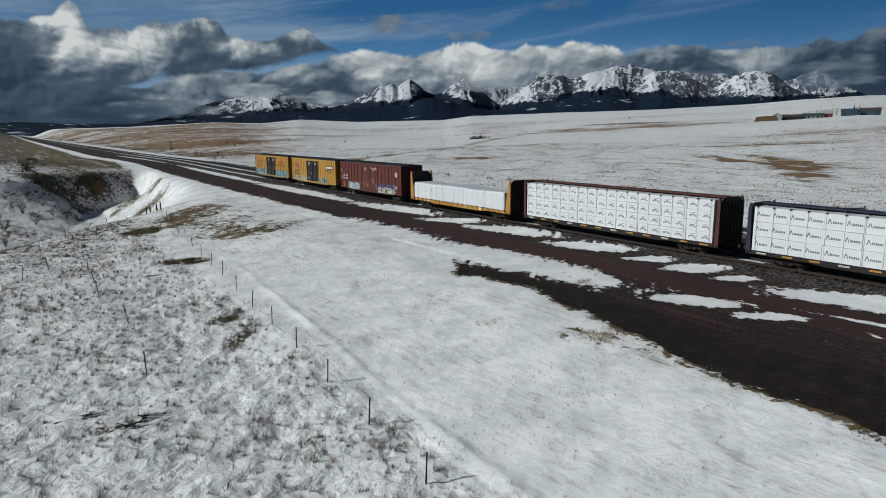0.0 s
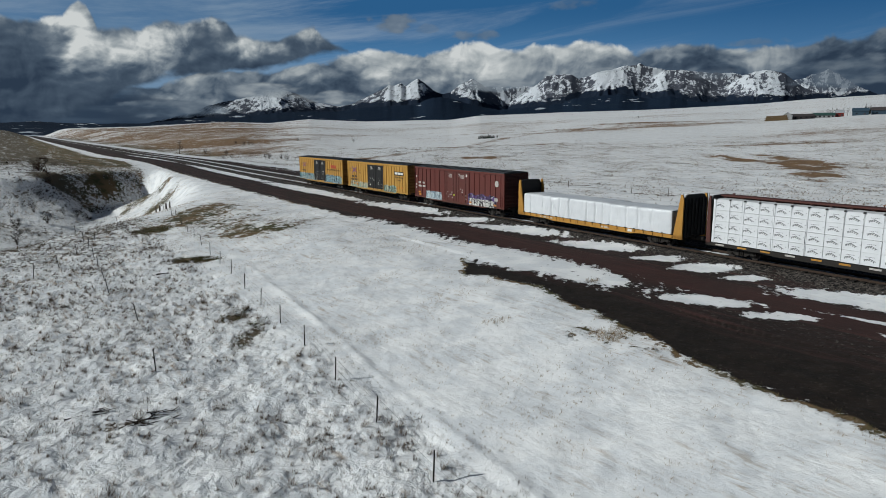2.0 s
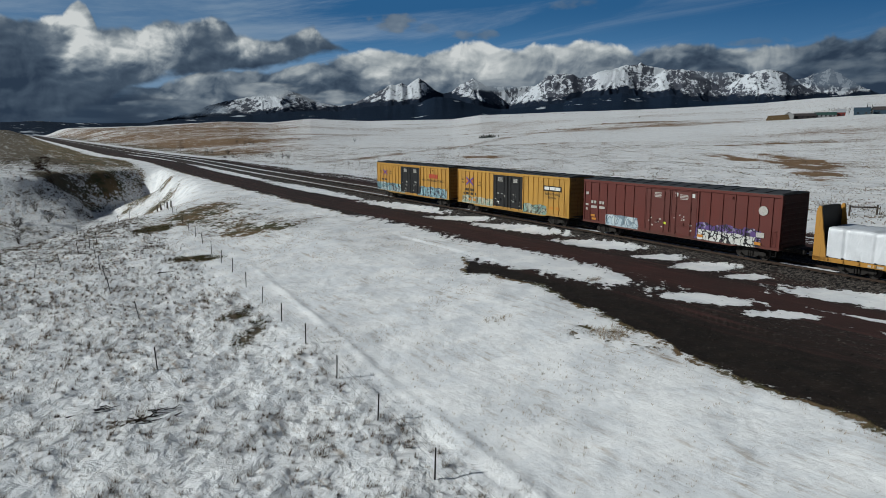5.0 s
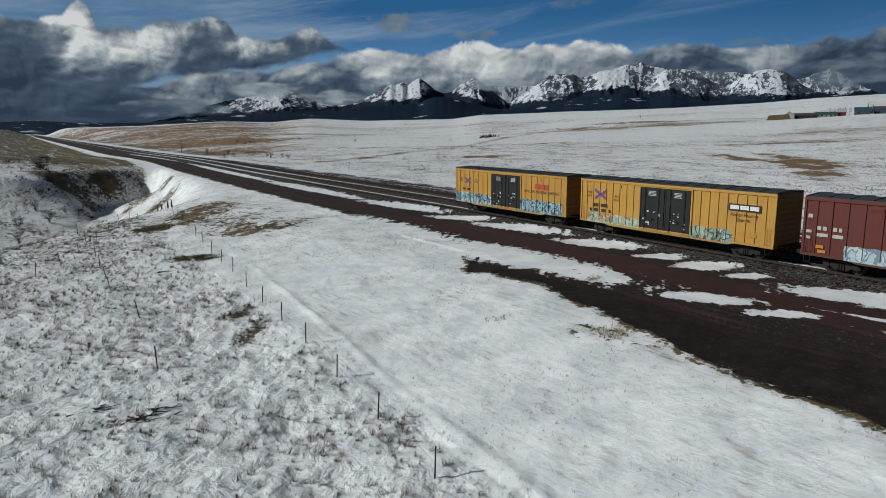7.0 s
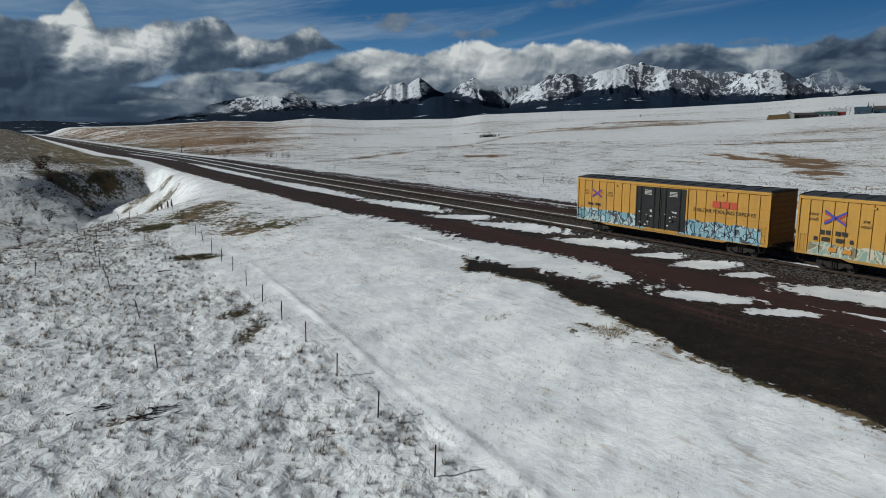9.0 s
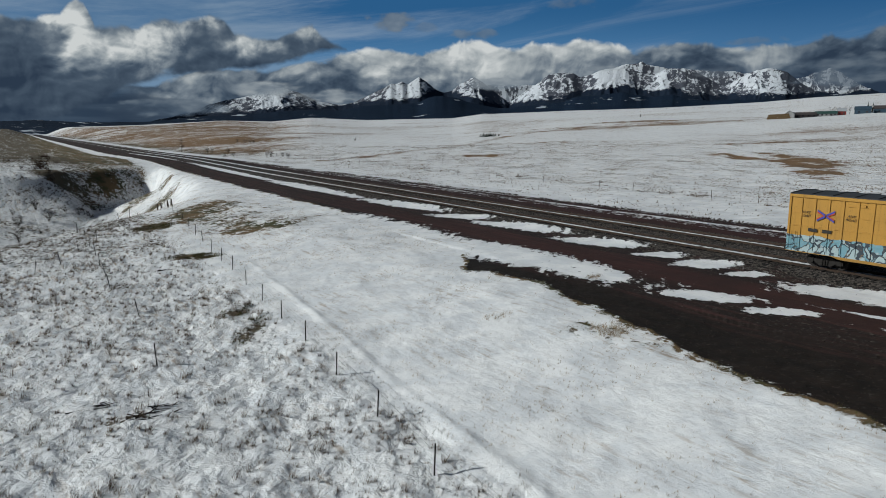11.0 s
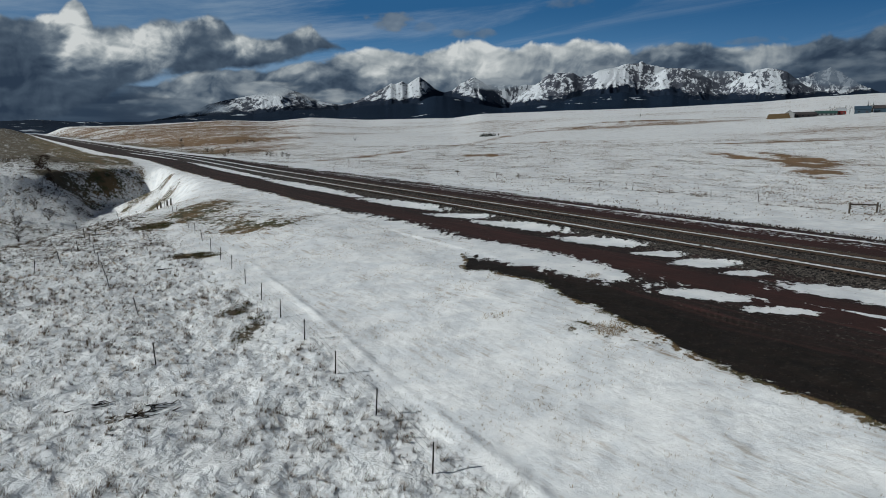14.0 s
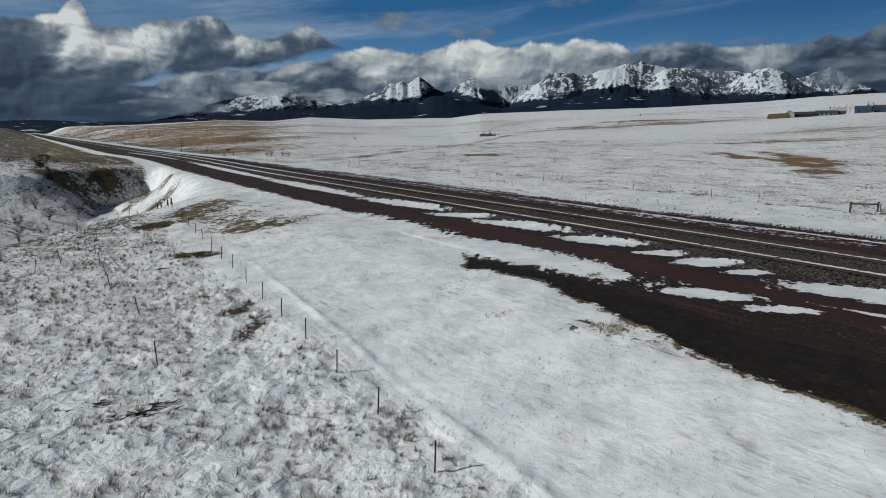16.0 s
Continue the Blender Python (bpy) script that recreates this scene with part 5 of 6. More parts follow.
def centerbeam(start, label, steel, rows, cols, style, top, L=22.6):
    car = thing("centerbeam_car", start, label)
    rnd = random.Random(11)
    boxed("deck", (0.05, L - 0.05, -1.42, 1.42, 0.90, 0.98), UNDER, car)
    for y0, y1 in ((-1.53, -1.42), (1.42, 1.53)):
        bm = bmesh.new()
        slab(bm, ((0, 0.74), (0, 0.96), (L, 0.96), (L, 0.74), (L - 4.5, 0.72), (L - 5.5, 0.62), (5.5, 0.62), (4.5, 0.72)), y0, y1)
        part("side_sill", bm, UNDER, car)
    for i in range(12):
        x = 1.2 + i * (L - 2.4) / 11
        bars("reflector", [(x - 0.35, x + 0.35, 0.80, 0.92)], -1.532, FLAT_YELLOW if i % 3 else PALE_MARK, car)
    # centre partition with its top beam
    boxed("top_beam", (0.3, L - 0.3, -0.42, 0.42, top + 0.12, top + 0.24), steel, car, "", 0.02)
    boxed("beam_web", (0.3, L - 0.3, -0.06, 0.06, 0.98, top + 0.12), steel, car)
    for i in range(17):
        x = 0.8 + i * (L - 1.6) / 16
        boxed("beam_bracket", (x - 0.05, x + 0.05, -0.62, 0.62, top + 0.06, top + 0.12), steel, car)
    boxed("handrail", (L * 0.52, L * 0.52 + 1.7, -0.4, -0.36, top + 0.42, top + 0.46), FLAT_YELLOW, car)
    for x in (L * 0.52 + 0.05, L * 0.52 + 1.6):
        boxed("rail_post", (x, x + 0.05, -0.4, -0.35, top + 0.24, top + 0.46), steel, car)
    for x, s in ((0.0, -1), (L, 1)):
        add_bulkhead(car, x, s, steel, BLACK, top + 0.22, 0.34, 0.22, 1.53)
    x0, x1, z0 = 0.42, L - 0.55, 1.0
    w, h = (x1 - x0) / cols, (top - z0) / rows
    load = boxed("lumber_load", (x0 + 0.05, x1 - 0.05, -1.40, 1.40, z0, top - 0.06), WRAP, car, "stacked lumber in printed white wrap")
    me = package_mesh(w, h, style)
    for r in range(rows):
        for c in range(cols):
            for s in (0, 180):
                o = new("lumber_package", me)
                o.parent = load
                j = rnd.uniform(-0.02, 0.02)
                px = x0 + c * w + rnd.uniform(-0.02, 0.02)
                tilt = rnd.uniform(-0.35, 0.35)
                o.matrix_basis = pose(px, j, z0 + r * h, 0, tilt, 0) if s == 0 else pose(px + w, -j, z0 + r * h, 0, 0, 180)
    for i in range(cols * 2 + 1):
        x = x0 + 0.25 + i * (x1 - x0 - 0.5) / (cols * 2)
        bm = bmesh.new()
        box(bm, x - 0.010, x + 0.010, -1.516, -1.500, 0.95, top + 0.01)
        box(bm, x - 0.010, x + 0.010, -1.516, -0.4, top + 0.01, top + 0.022)
        part("strap", bm, STRAP, car)
        boxed("strap_corner", (x - 0.06, x + 0.06, -1.55, -1.40, top - 0.05, top + 0.05), BLACK, car)
    add_running_gear(car, L, (2.7, 2.7))
    return car


centerbeam(84.65, "brown centrebeam railcar stacked with printed white lumber packages", BROWN, 4, 9, "roof_mark", 4.28, 22.05)
centerbeam(108.9, "dark blue centrebeam railcar stacked with white lumber packages", BLUE, 3, 9, "peak_mark", 4.12)


# ---- the railway: two tracks on one ballast bed ----
def railway(b, nears):
    tr = new("railway_track")
    tagged(tr, "railway track with rusty rails, dark ties and snow between", "railway track", "railway tracks", "structure")
    spin = math.degrees(math.atan2(ALONG[1], ALONG[0]))
    x, y = spot(0, b)
    tr.matrix_basis = pose(x, y, 0, 0, 0, spin)
    for s in (-1, 1):
        bm = bmesh.new()
        yy = s * 0.755
        prof = ((-0.07, -0.17), (-0.07, -0.155), (-0.012, -0.14), (-0.012, -0.04), (-0.037, -0.03), (-0.037, 0.0), (0.037, 0.0), (0.037, -0.03), (0.012, -0.04), (0.012, -0.14), (0.07, -0.155), (0.07, -0.17))
        slab(bm, prof, -320, 950)
        bmesh.ops.transform(bm, matrix=Matrix(((0, 1, 0, 0), (1, 0, 0, yy), (0, 0, 1, 0), (0, 0, 0, 1))), verts=bm.verts[:])
        bmesh.ops.recalc_face_normals(bm, faces=bm.faces[:])
        part("rail", bm, RAIL, tr)
    rnd = random.Random(int(b))
    bm = bmesh.new()
    box(bm, -0.115, 0.115, -1.3, 1.3, -0.33, -0.135, 0.012)
    first = part("tie", bm, TIE, tr, "", pose(nears, 0, 0))
    for i in range(1, 290):
        again(first, "tie", pose(nears + i * 0.53 + rnd.uniform(-0.03, 0.03), rnd.uniform(-0.06, 0.06), rnd.uniform(-0.03, 0.015), 0, 0, rnd.uniform(-1.5, 1.5)))
    bm = bmesh.new()
    for i in range(700):
        xx = nears + 290 * 0.53 + i * 0.53
        box(bm, xx - 0.115, xx + 0.115, -1.3, 1.3, -0.33, -0.14)
    far = part("far_ties", bm, TIE, tr)
    tagged(far, kind="stuff")


railway(TRACK_1, -2.0)
railway(TRACK_2, 6.0)

# ---- fences ----
WOOD_POST = plain("weathered_grey_wood", (0.075, 0.06, 0.048), 0.9, 0, 0.4, 9)
STEEL_POST = plain("dark_steel_post", (0.028, 0.026, 0.024), 0.7, 0.3)
WIRE = plain("dull_fence_wire", (0.10, 0.095, 0.09), 0.6, 0.6)


def t_post(h):
    bm = bmesh.new()
    box(bm, -0.028, 0.028, -0.010, 0.010, -0.25, h)
    box(bm, -0.008, 0.008, -0.010, 0.042, -0.25, h)
    for i in range(6):
        z = 0.15 + i * (h - 0.25) / 6
        box(bm, -0.02, 0.02, -0.022, -0.008, z, z + 0.03)
    return bm


def fence(name, label, line, h, wires, post_mat, sag=0.04, lean=4.0, thick=None):
    """A fence from its posts' places."""
    ob = new(name)
    x, y = line[0]
    base = Vector((x, y, ground_z(x, y)))
    ob.matrix_basis = Matrix.Translation(base)
    tagged(ob, label, "fence", "fences on the prairie")
    rnd = random.Random(len(line))
    first, tops = None, []
    for px, py in line:
        pz = ground_z(px, py)
        m = Matrix.Translation(Vector((px, py, pz)) - base) @ pose(0, 0, 0, rnd.uniform(-lean, lean), rnd.uniform(-lean, lean), rnd.uniform(20, 45))
        if first is None:
            bm = t_post(h) if thick is None else bmesh.new()
            if thick is not None:
                rod(bm, (0, 0, -0.3), (0, 0, h), thick, 8, thick * 0.9)
            first = part("post", bm, post_mat, ob, "", m)
        else:
            again(first, "post", m, ob)
        tops.append(m)
    for z in wires:
        for m0, m1 in zip(tops, tops[1:]):
            p0, p1 = m0 @ Vector((0, 0, z)), m1 @ Vector((0, 0, z))
            if (p1 - p0).length > 14:
                continue
            mid = (p0 + p1) / 2 - Vector((0, 0, sag))
            bm = bmesh.new()
            rod(bm, p0, mid, 0.0045, 3)
            rod(bm, mid, p1, 0.0045, 3)
            part("wire", bm, WIRE, ob)
    return ob


near_line = [spot(a, float(np.interp(a, (-10, 18, 44, 115), (10.6, 11.3, 13.4, 19.0)))) for a in [2.6 + 5.17 * i for i in range(22)]]
fence("wire_fence", "wire fence with thin dark steel posts in snow", near_line, 1.2, (0.32, 0.62, 0.9, 1.12), STEEL_POST)
fence("wire_fence", "leaning old wire fence posts in snowy grass", [spot(a, 5.4 + 0.4 * math.sin(a)) for a in (35.5, 46.0, 55.7, 60.0, 66.0, 71.7, 78.0, 84.0, 91.0)], 1.25, (0.5, 1.0), STEEL_POST, 0.1, 9)
fence("wire_fence", "old wire fence along the gully edge", [(-35.7, 55.7), (-35.9, 60.0), (-37.5, 66.0), (-39.0, 72.5), (-41.0, 79.0), (-43.0, 86.0), (-45.0, 93.0), (-47.0, 100.0)], 1.2, (0.6, 1.05), STEEL_POST, 0.08, 8)
fence("wire_fence", "far wire fence beyond the railway", [spot(a, 84.0 + 0.6 * math.sin(a / 30)) for a in [-6 + 7.3 * i for i in range(5)]] + [spot(a, 84.5) for a in [51 + 7.3 * i for i in range(28)]], 1.2, (0.4, 0.8, 1.1), WOOD_POST, 0.05, 5, 0.045)
for i, (dx, dy) in enumerate(((0, 0), (0.9, -0.7), (1.9, -0.5), (3.0, -1.6))):
    px, py = -49.6 + dx, 113.0 + dy
    bm = bmesh.new()
    rod(bm, (0, 0, -0.4), (0.06 * (i - 1), 0.03, 1.75 - 0.12 * i), 0.13, 9, 0.115)
    ob = part("wooden_post", bm, WOOD_POST, None, "thick weathered wooden corner post in snow", pose(px, py, ground_z(px, py)))
    tagged(ob, category="post", group="corner posts")


def brace_gate():
    """Two posts with a top rail and loose wires."""
    ob = new("fence_brace")
    x, y = 48.8, 77.6
    z = ground_z(x, y)
    ob.matrix_basis = pose(x, y, z, 0, 0, -3)
    tagged(ob, "weathered wooden fence brace of two posts and rail", "fence")
    for px in (0, 3.2):
        bm = bmesh.new()
        rod(bm, (px, 0, -0.4), (px + 0.03, 0, 1.35), 0.115, 9, 0.105)
        part("post", bm, WOOD_POST, ob)
    bm = bmesh.new()
    rod(bm, (0.0, 0, 1.1), (3.2, 0, 1.02), 0.075, 8)
    part("rail", bm, WOOD_POST, ob)
    bm = bmesh.new()
    rod(bm, (3.62, 0.1, -0.2), (3.6, 0.1, 1.15), 0.045, 7)
    part("post", bm, WOOD_POST, ob)
    bm = bmesh.new()
    for (x0, z0), (x1, z1) in (((0, 0.9), (1.5, 0.55)), ((1.5, 0.55), (3.2, 0.8)), ((1.4, 1.05), (1.8, 0.3)), ((2.2, 1.02), (1.9, 0.35)), ((0.1, 0.3), (3.1, 1.0))):
        rod(bm, (x0, 0.02, z0), (x1, 0.02, z1), 0.012, 4)
    part("wire", bm, WIRE, ob)


brace_gate()


# ---- farmstead on the far slope ----
def at_bearing(az, r):
    return r * math.sin(radians(az)), r * math.cos(radians(az))


SNOW_ROOF = plain("snowy_roof", (0.33, 0.34, 0.36), 0.7, 0, 0.1, 0.6)
SHED_BLUE = plain("blue_grey_siding", (0.035, 0.065, 0.095), 0.7, 0, 0.15, 0.8)
SHED_RED = plain("barn_red_siding", (0.19, 0.03, 0.025), 0.8, 0, 0.2, 0.8)
SHED_WHITE = plain("white_siding", (0.30, 0.30, 0.30), 0.7, 0, 0.1, 0.8)
SHED_GREEN = plain("green_metal_roof", (0.035, 0.08, 0.07), 0.5, 0, 0.12, 0.8)
SHED_DARK = plain("dark_timber_siding", (0.06, 0.05, 0.05), 0.85, 0, 0.25, 0.8)
PANE = plain("dark_window_pane", (0.02, 0.025, 0.03), 0.15, 0, 0.1)


def house(name, az, r, turn, L, W, wall_h, roof_h, wall, roof, label, windows=3):
    x, y = at_bearing(az, r)
    ob = new(name)
    ob.matrix_basis = pose(x, y, ground_z(x, y) - 0.3, 0, 0, turn)
    tagged(ob, label, "building", "farm buildings")
    bm = bmesh.new()
    slab(bm, ((-W / 2, -0.6), (-W / 2, wall_h), (0, wall_h + roof_h), (W / 2, wall_h), (W / 2, -0.6)), -L / 2, L / 2)
    bmesh.ops.transform(bm, matrix=Matrix.Rotation(radians(90), 4, "Z"), verts=bm.verts[:])
    wl = part("wall", bm, wall, ob)
    for s in (-1, 1):
        bm = bmesh.new()
        slab(bm, ((s * (W / 2 + 0.4), wall_h - 0.2), (0, wall_h + roof_h + 0.06), (0, wall_h + roof_h + 0.3), (s * (W / 2 + 0.4), wall_h + 0.06)), -L / 2 - 0.4, L / 2 + 0.4)
        bmesh.ops.transform(bm, matrix=Matrix.Rotation(radians(90), 4, "Z"), verts=bm.verts[:])
        bmesh.ops.recalc_face_normals(bm, faces=bm.faces[:])
        part("roof", bm, roof, ob)
    for i in range(windows):
        xx = -L / 2 + L * (i + 0.5) / windows
        bm = bmesh.new()
        box(bm, xx - 0.6, xx + 0.6, -W / 2 - 0.05, -W / 2 + 0.02, 1.0, 2.2)
        part("window", bm, PANE, ob)
    bm = bmesh.new()
    box(bm, L * 0.25 - 0.5, L * 0.25 + 0.5, -W / 2 - 0.06, -W / 2 + 0.02, 0.0, 2.1)
    part("door", bm, SHED_DARK, ob)


house("barn", 27.6, 600, 60, 9, 7, 3.6, 2.6, SHED_WHITE, SNOW_ROOF, "small white gabled barn with snowy roof", 2)
house("farm_shed", 28.6, 610, -15, 16, 8, 2.8, 1.6, SHED_DARK, SHED_DARK, "long dark timber shed with dark roof", 4)
house("farm_shed", 29.4, 625, -20, 11, 7, 2.6, 1.5, SHED_DARK, SNOW_ROOF, "dark shed with snow on its roof", 3)
house("farm_house", 30.0, 620, -25, 15, 7, 2.6, 1.7, SHED_WHITE, SHED_GREEN, "long white house with green metal roof", 5)
house("barn", 31.0, 625, -30, 6, 7, 3.4, 2.2, SHED_RED, SNOW_ROOF, "small red barn with snowy roof", 2)
house("farm_shed", 32.3, 630, -30, 11, 9, 3.6, 2.2, SHED_BLUE, SHED_BLUE, "blue-grey metal shed on the snowy slope", 2)
house("farm_shed", 33.6, 640, -30, 14, 9, 3.6, 2.2, SHED_BLUE, SHED_DARK, "blue-grey metal shed with dark roof", 2)
HAY = plain("weathered_hay", (0.12, 0.08, 0.04), 0.95, 0, 0.35, 1.5)
for row in range(3):
    for i in range(16 - row):
        x, y = at_bearing(26.1 + i * 0.10 + row * 0.05, 596)
        bm = bmesh.new()
        rod(bm, (0, -0.75, 0), (0, 0.75, 0), 0.75, 12)
        ob = part("hay_bale", bm, HAY, None, "round weathered hay bale stacked in rows", pose(x, y, ground_z(x, y) + 0.6 + row * 1.3, 0, 0, -27))
        tagged(ob, category="hay bale", group="stacked hay bales")


# ---- bare trees and bushes ----
TWIG = plain("grey_brown_twigs", (0.055, 0.042, 0.033), 0.9, 0, 0.35, 3)
SPRUCE = plain("dark_conifer_needles", (0.012, 0.022, 0.014), 0.9, 0, 0.4, 2)


def bare_tree(x, y, h, seed, name="bare_tree", label="bare winter tree with fine grey twigs", spread_by=0.6, stems=1):
    rnd = random.Random(seed)
    ob = new(name)
    ob.matrix_basis = pose(x, y, ground_z(x, y) - 0.05)
    tagged(ob, label, "tree" if "tree" in name else "bush", "bare trees and bushes")
    trunk, crown = bmesh.new(), bmesh.new()
    for s in range(stems):
        a = rnd.uniform(0, math.tau)
        lean = Vector((math.cos(a), math.sin(a), 0)) * h * (0.05 if stems == 1 else rnd.uniform(0.08, 0.45))
        base = lean * 0.3 if stems > 1 else Vector()
        top = lean + Vector((0, 0, h * rnd.uniform(0.7, 0.95)))
        rod(trunk, base, base.lerp(top, 0.55), h * (0.03 if stems == 1 else 0.012), 6, h * 0.008)
        for i in range(14 if stems == 1 else 6):
            f = rnd.uniform(0.15, 1.0)
            p = base.lerp(top, f)
            b = rnd.uniform(0, math.tau)
            reach = h * spread_by * rnd.uniform(0.25, 0.6) * (1.15 - f * 0.6)
            q = p + Vector((math.cos(b) * reach, math.sin(b) * reach, reach * rnd.uniform(0.3, 0.9)))
            rod(trunk, p, q, h * 0.008, 4, h * 0.003)
            for j in range(7):
                g0 = p.lerp(q, rnd.uniform(0.3, 1))
                d = Vector((rnd.uniform(-1, 1), rnd.uniform(-1, 1), rnd.uniform(0.0, 1.2))) * h * 0.13
                rod(crown, g0, g0 + d, h * 0.0045, 3, h * 0.0015)
    part("trunk", trunk, TWIG, ob)
    part("crown", crown, TWIG, ob)


def place(az, r):
    return at_bearing(az, r)


for az, r, h, sd in ((-21.6, 330, 6.5, 1), (30.2, 640, 7, 2), (30.5, 645, 8.5, 3), (30.8, 648, 8, 4), (31.2, 650, 7.5, 5), (31.5, 652, 7, 6), (32.8, 655, 8, 7)):
    bare_tree(*place(az, r), h, sd)
for i, (x, y) in enumerate(((-84.5, 127.8), (-86.8, 140.6), (-80.1, 131.6), (-87.4, 131.9), (-81.8, 124.1), (-85.1, 135.7), (-79.9, 137.4), (-77.9, 138.6), (-75.1, 114.1), (-84.0, 128.9))):
    bare_tree(x, y, 1.3 + 0.5 * (i % 3), 60 + i, "bush", "low dark bush on the gully slope", 1.1, 9)
for az, r, h, sd in ((-19.6, 330, 2.6, 11), (-19.2, 325, 2.0, 12), (-18.0, 300, 2.8, 13), (-16.6, 400, 2.4, 14), (-16.2, 402, 2.6, 15), (-15.9, 398, 2.4, 16), (-17.2, 420, 2.0, 17), (-14.6, 255, 2.4, 18), (-13.6, 250, 2.0, 19), (-13.2, 247, 2.2, 20),
                     (-12.2, 420, 2.0, 22), (-7.5, 420, 2.0, 23), (-17.6, 270, 1.8, 24), (-18.3, 262, 1.6, 25), (-14.9, 262, 1.9, 26)):
    bare_tree(*place(az, r), h, sd, "bush", "low bare bush on the snowy prairie", 0.9, 7)


def conifer(x, y, h, seed):
    rnd = random.Random(seed)
    ob = new("conifer")
    ob.matrix_basis = pose(x, y, ground_z(x, y) - 0.1)
    tagged(ob, "small dark conifer on the snowy hillside", "tree", "conifers")
    bm = bmesh.new()
    rod(bm, (0, 0, 0), (0, 0, h), h * 0.03, 6, h * 0.006)
    part("trunk", bm, TWIG, ob)
    bm = bmesh.new()
    for i in range(110):
        f = rnd.uniform(0.08, 1)
        b = rnd.uniform(0, math.tau)
        reach = h * (0.34 if h > 3.5 else 0.75) * (1.03 - f) * rnd.uniform(0.6, 1.1)
        p = Vector((0, 0, h * f))
        q = p + Vector((math.cos(b) * reach, math.sin(b) * reach, -reach * 0.3))
        rod(bm, p, q, h * 0.022, 4, h * 0.006)
    part("crown", bm, SPRUCE, ob)


for i, (az, r, h) in enumerate(((3.45, 420, 2.2), (3.72, 421, 2.0), (4.0, 420, 2.4), (4.3, 421, 2.3), (4.6, 424, 1.8), (3.3, 420, 2.0), (3.6, 425, 2.6), (3.85, 418, 2.4), (4.15, 422, 3.0), (4.45, 424, 2.2), (4.9, 428, 1.6), (16.6, 900, 4), (32.6, 660, 9), (32.9, 662, 8))):
    conifer(*place(az, r), h, i)


# ---- dead branches lying in the snow ----
for i, (x, y, n) in enumerate(((-13.4, 26.4, 14), (-12.4, 27.3, 9), (-15.6, 27.6, 8), (-5.2, 70.5, 16), (-24.5, 55.5, 6))):
    rnd = random.Random(40 + i)
    bm = bmesh.new()
    for j in range(n):
        a = rnd.gauss(0.35, 0.5)
        c = Vector((rnd.gauss(0, 0.45), rnd.gauss(0, 0.25), 0.06))
        d = Vector((math.cos(a), math.sin(a), rnd.uniform(-0.05, 0.15))) * rnd.uniform(0.15, 0.5)
        rod(bm, c - d, c + d, 0.03, 5, 0.008)
    ob = part("dead_branches", bm, TIE, None, "dark dead branches lying in the snow", pose(x, y, ground_z(x, y)))
    tagged(ob, category="branches", group="dead branches")


# ---- dry grass, sage and gravel ----
def grass_material(name, lo, hi):
    k = Net(name)
    rnd = k.n.new("ShaderNodeNewGeometry").outputs["Random Per Island"]
    return k.set(k.mix(rnd, lo, hi), 0.9, 0, 0.1)


def tufts(name, xs, ys, hs, blades, width, mat, label, seed, flop=0.6):
    """Clumps of single blades."""
    rs = np.random.RandomState(seed)
    n = len(xs)
    zs = land(xs, ys)
    N = n * blades
    ang, tilt = rs.uniform(0, 2 * np.pi, N), rs.uniform(0.1, 1.0, N) * flop
    X, Y, Z, Hh = (np.repeat(v, blades) for v in (xs, ys, zs, hs))
    L = Hh * rs.uniform(0.5, 1.1, N)
    spread_r = Hh * 0.35
    bx, by = X + rs.normal(0, 1, N) * spread_r * 0.4, Y + rs.normal(0, 1, N) * spread_r * 0.4
    tx, ty, tz = bx + np.cos(ang) * L * np.sin(tilt) + 0.25 * L, by + np.sin(ang) * L * np.sin(tilt), Z + L * np.cos(tilt)
    sa = rs.uniform(0, np.pi, N)
    w = width * rs.uniform(0.6, 1.4, N)
    P = np.stack((np.stack((bx - np.cos(sa) * w, by - np.sin(sa) * w, Z - 0.04), -1), np.stack((bx + np.cos(sa) * w, by + np.sin(sa) * w, Z - 0.04), -1), np.stack((tx, ty, tz), -1)), 1).reshape(-1, 3)
    me = bpy.data.meshes.new(name)
    me.vertices.add(3 * N)
    me.vertices.foreach_set("co", P.reshape(-1).astype(np.float32))
    me.loops.add(3 * N)
    me.loops.foreach_set("vertex_index", np.arange(3 * N, dtype=np.int32))
    me.polygons.add(N)
    me.polygons.foreach_set("loop_start", np.arange(0, 3 * N, 3, dtype=np.int32))
    me.update(calc_edges=True)
    me.materials.append(mat)
    return tagged(new(name, me), label, "grass", kind="stuff")


def scatter(n, r0, r1, az0, az1, keep, seed):
    rs = np.random.RandomState(seed)
    r = np.sqrt(rs.uniform(r0 ** 2, r1 ** 2, n))
    az = np.radians(rs.uniform(az0, az1, n))
    x, y = r * np.sin(az), r * np.cos(az)
    k = keep(x, y, rs.uniform(0, 1, n))
    return x[k], y[k], rs.uniform(0, 1, k.sum())


def b_of(x, y):
    return x * ACROSS[0] + y * ACROSS[1]


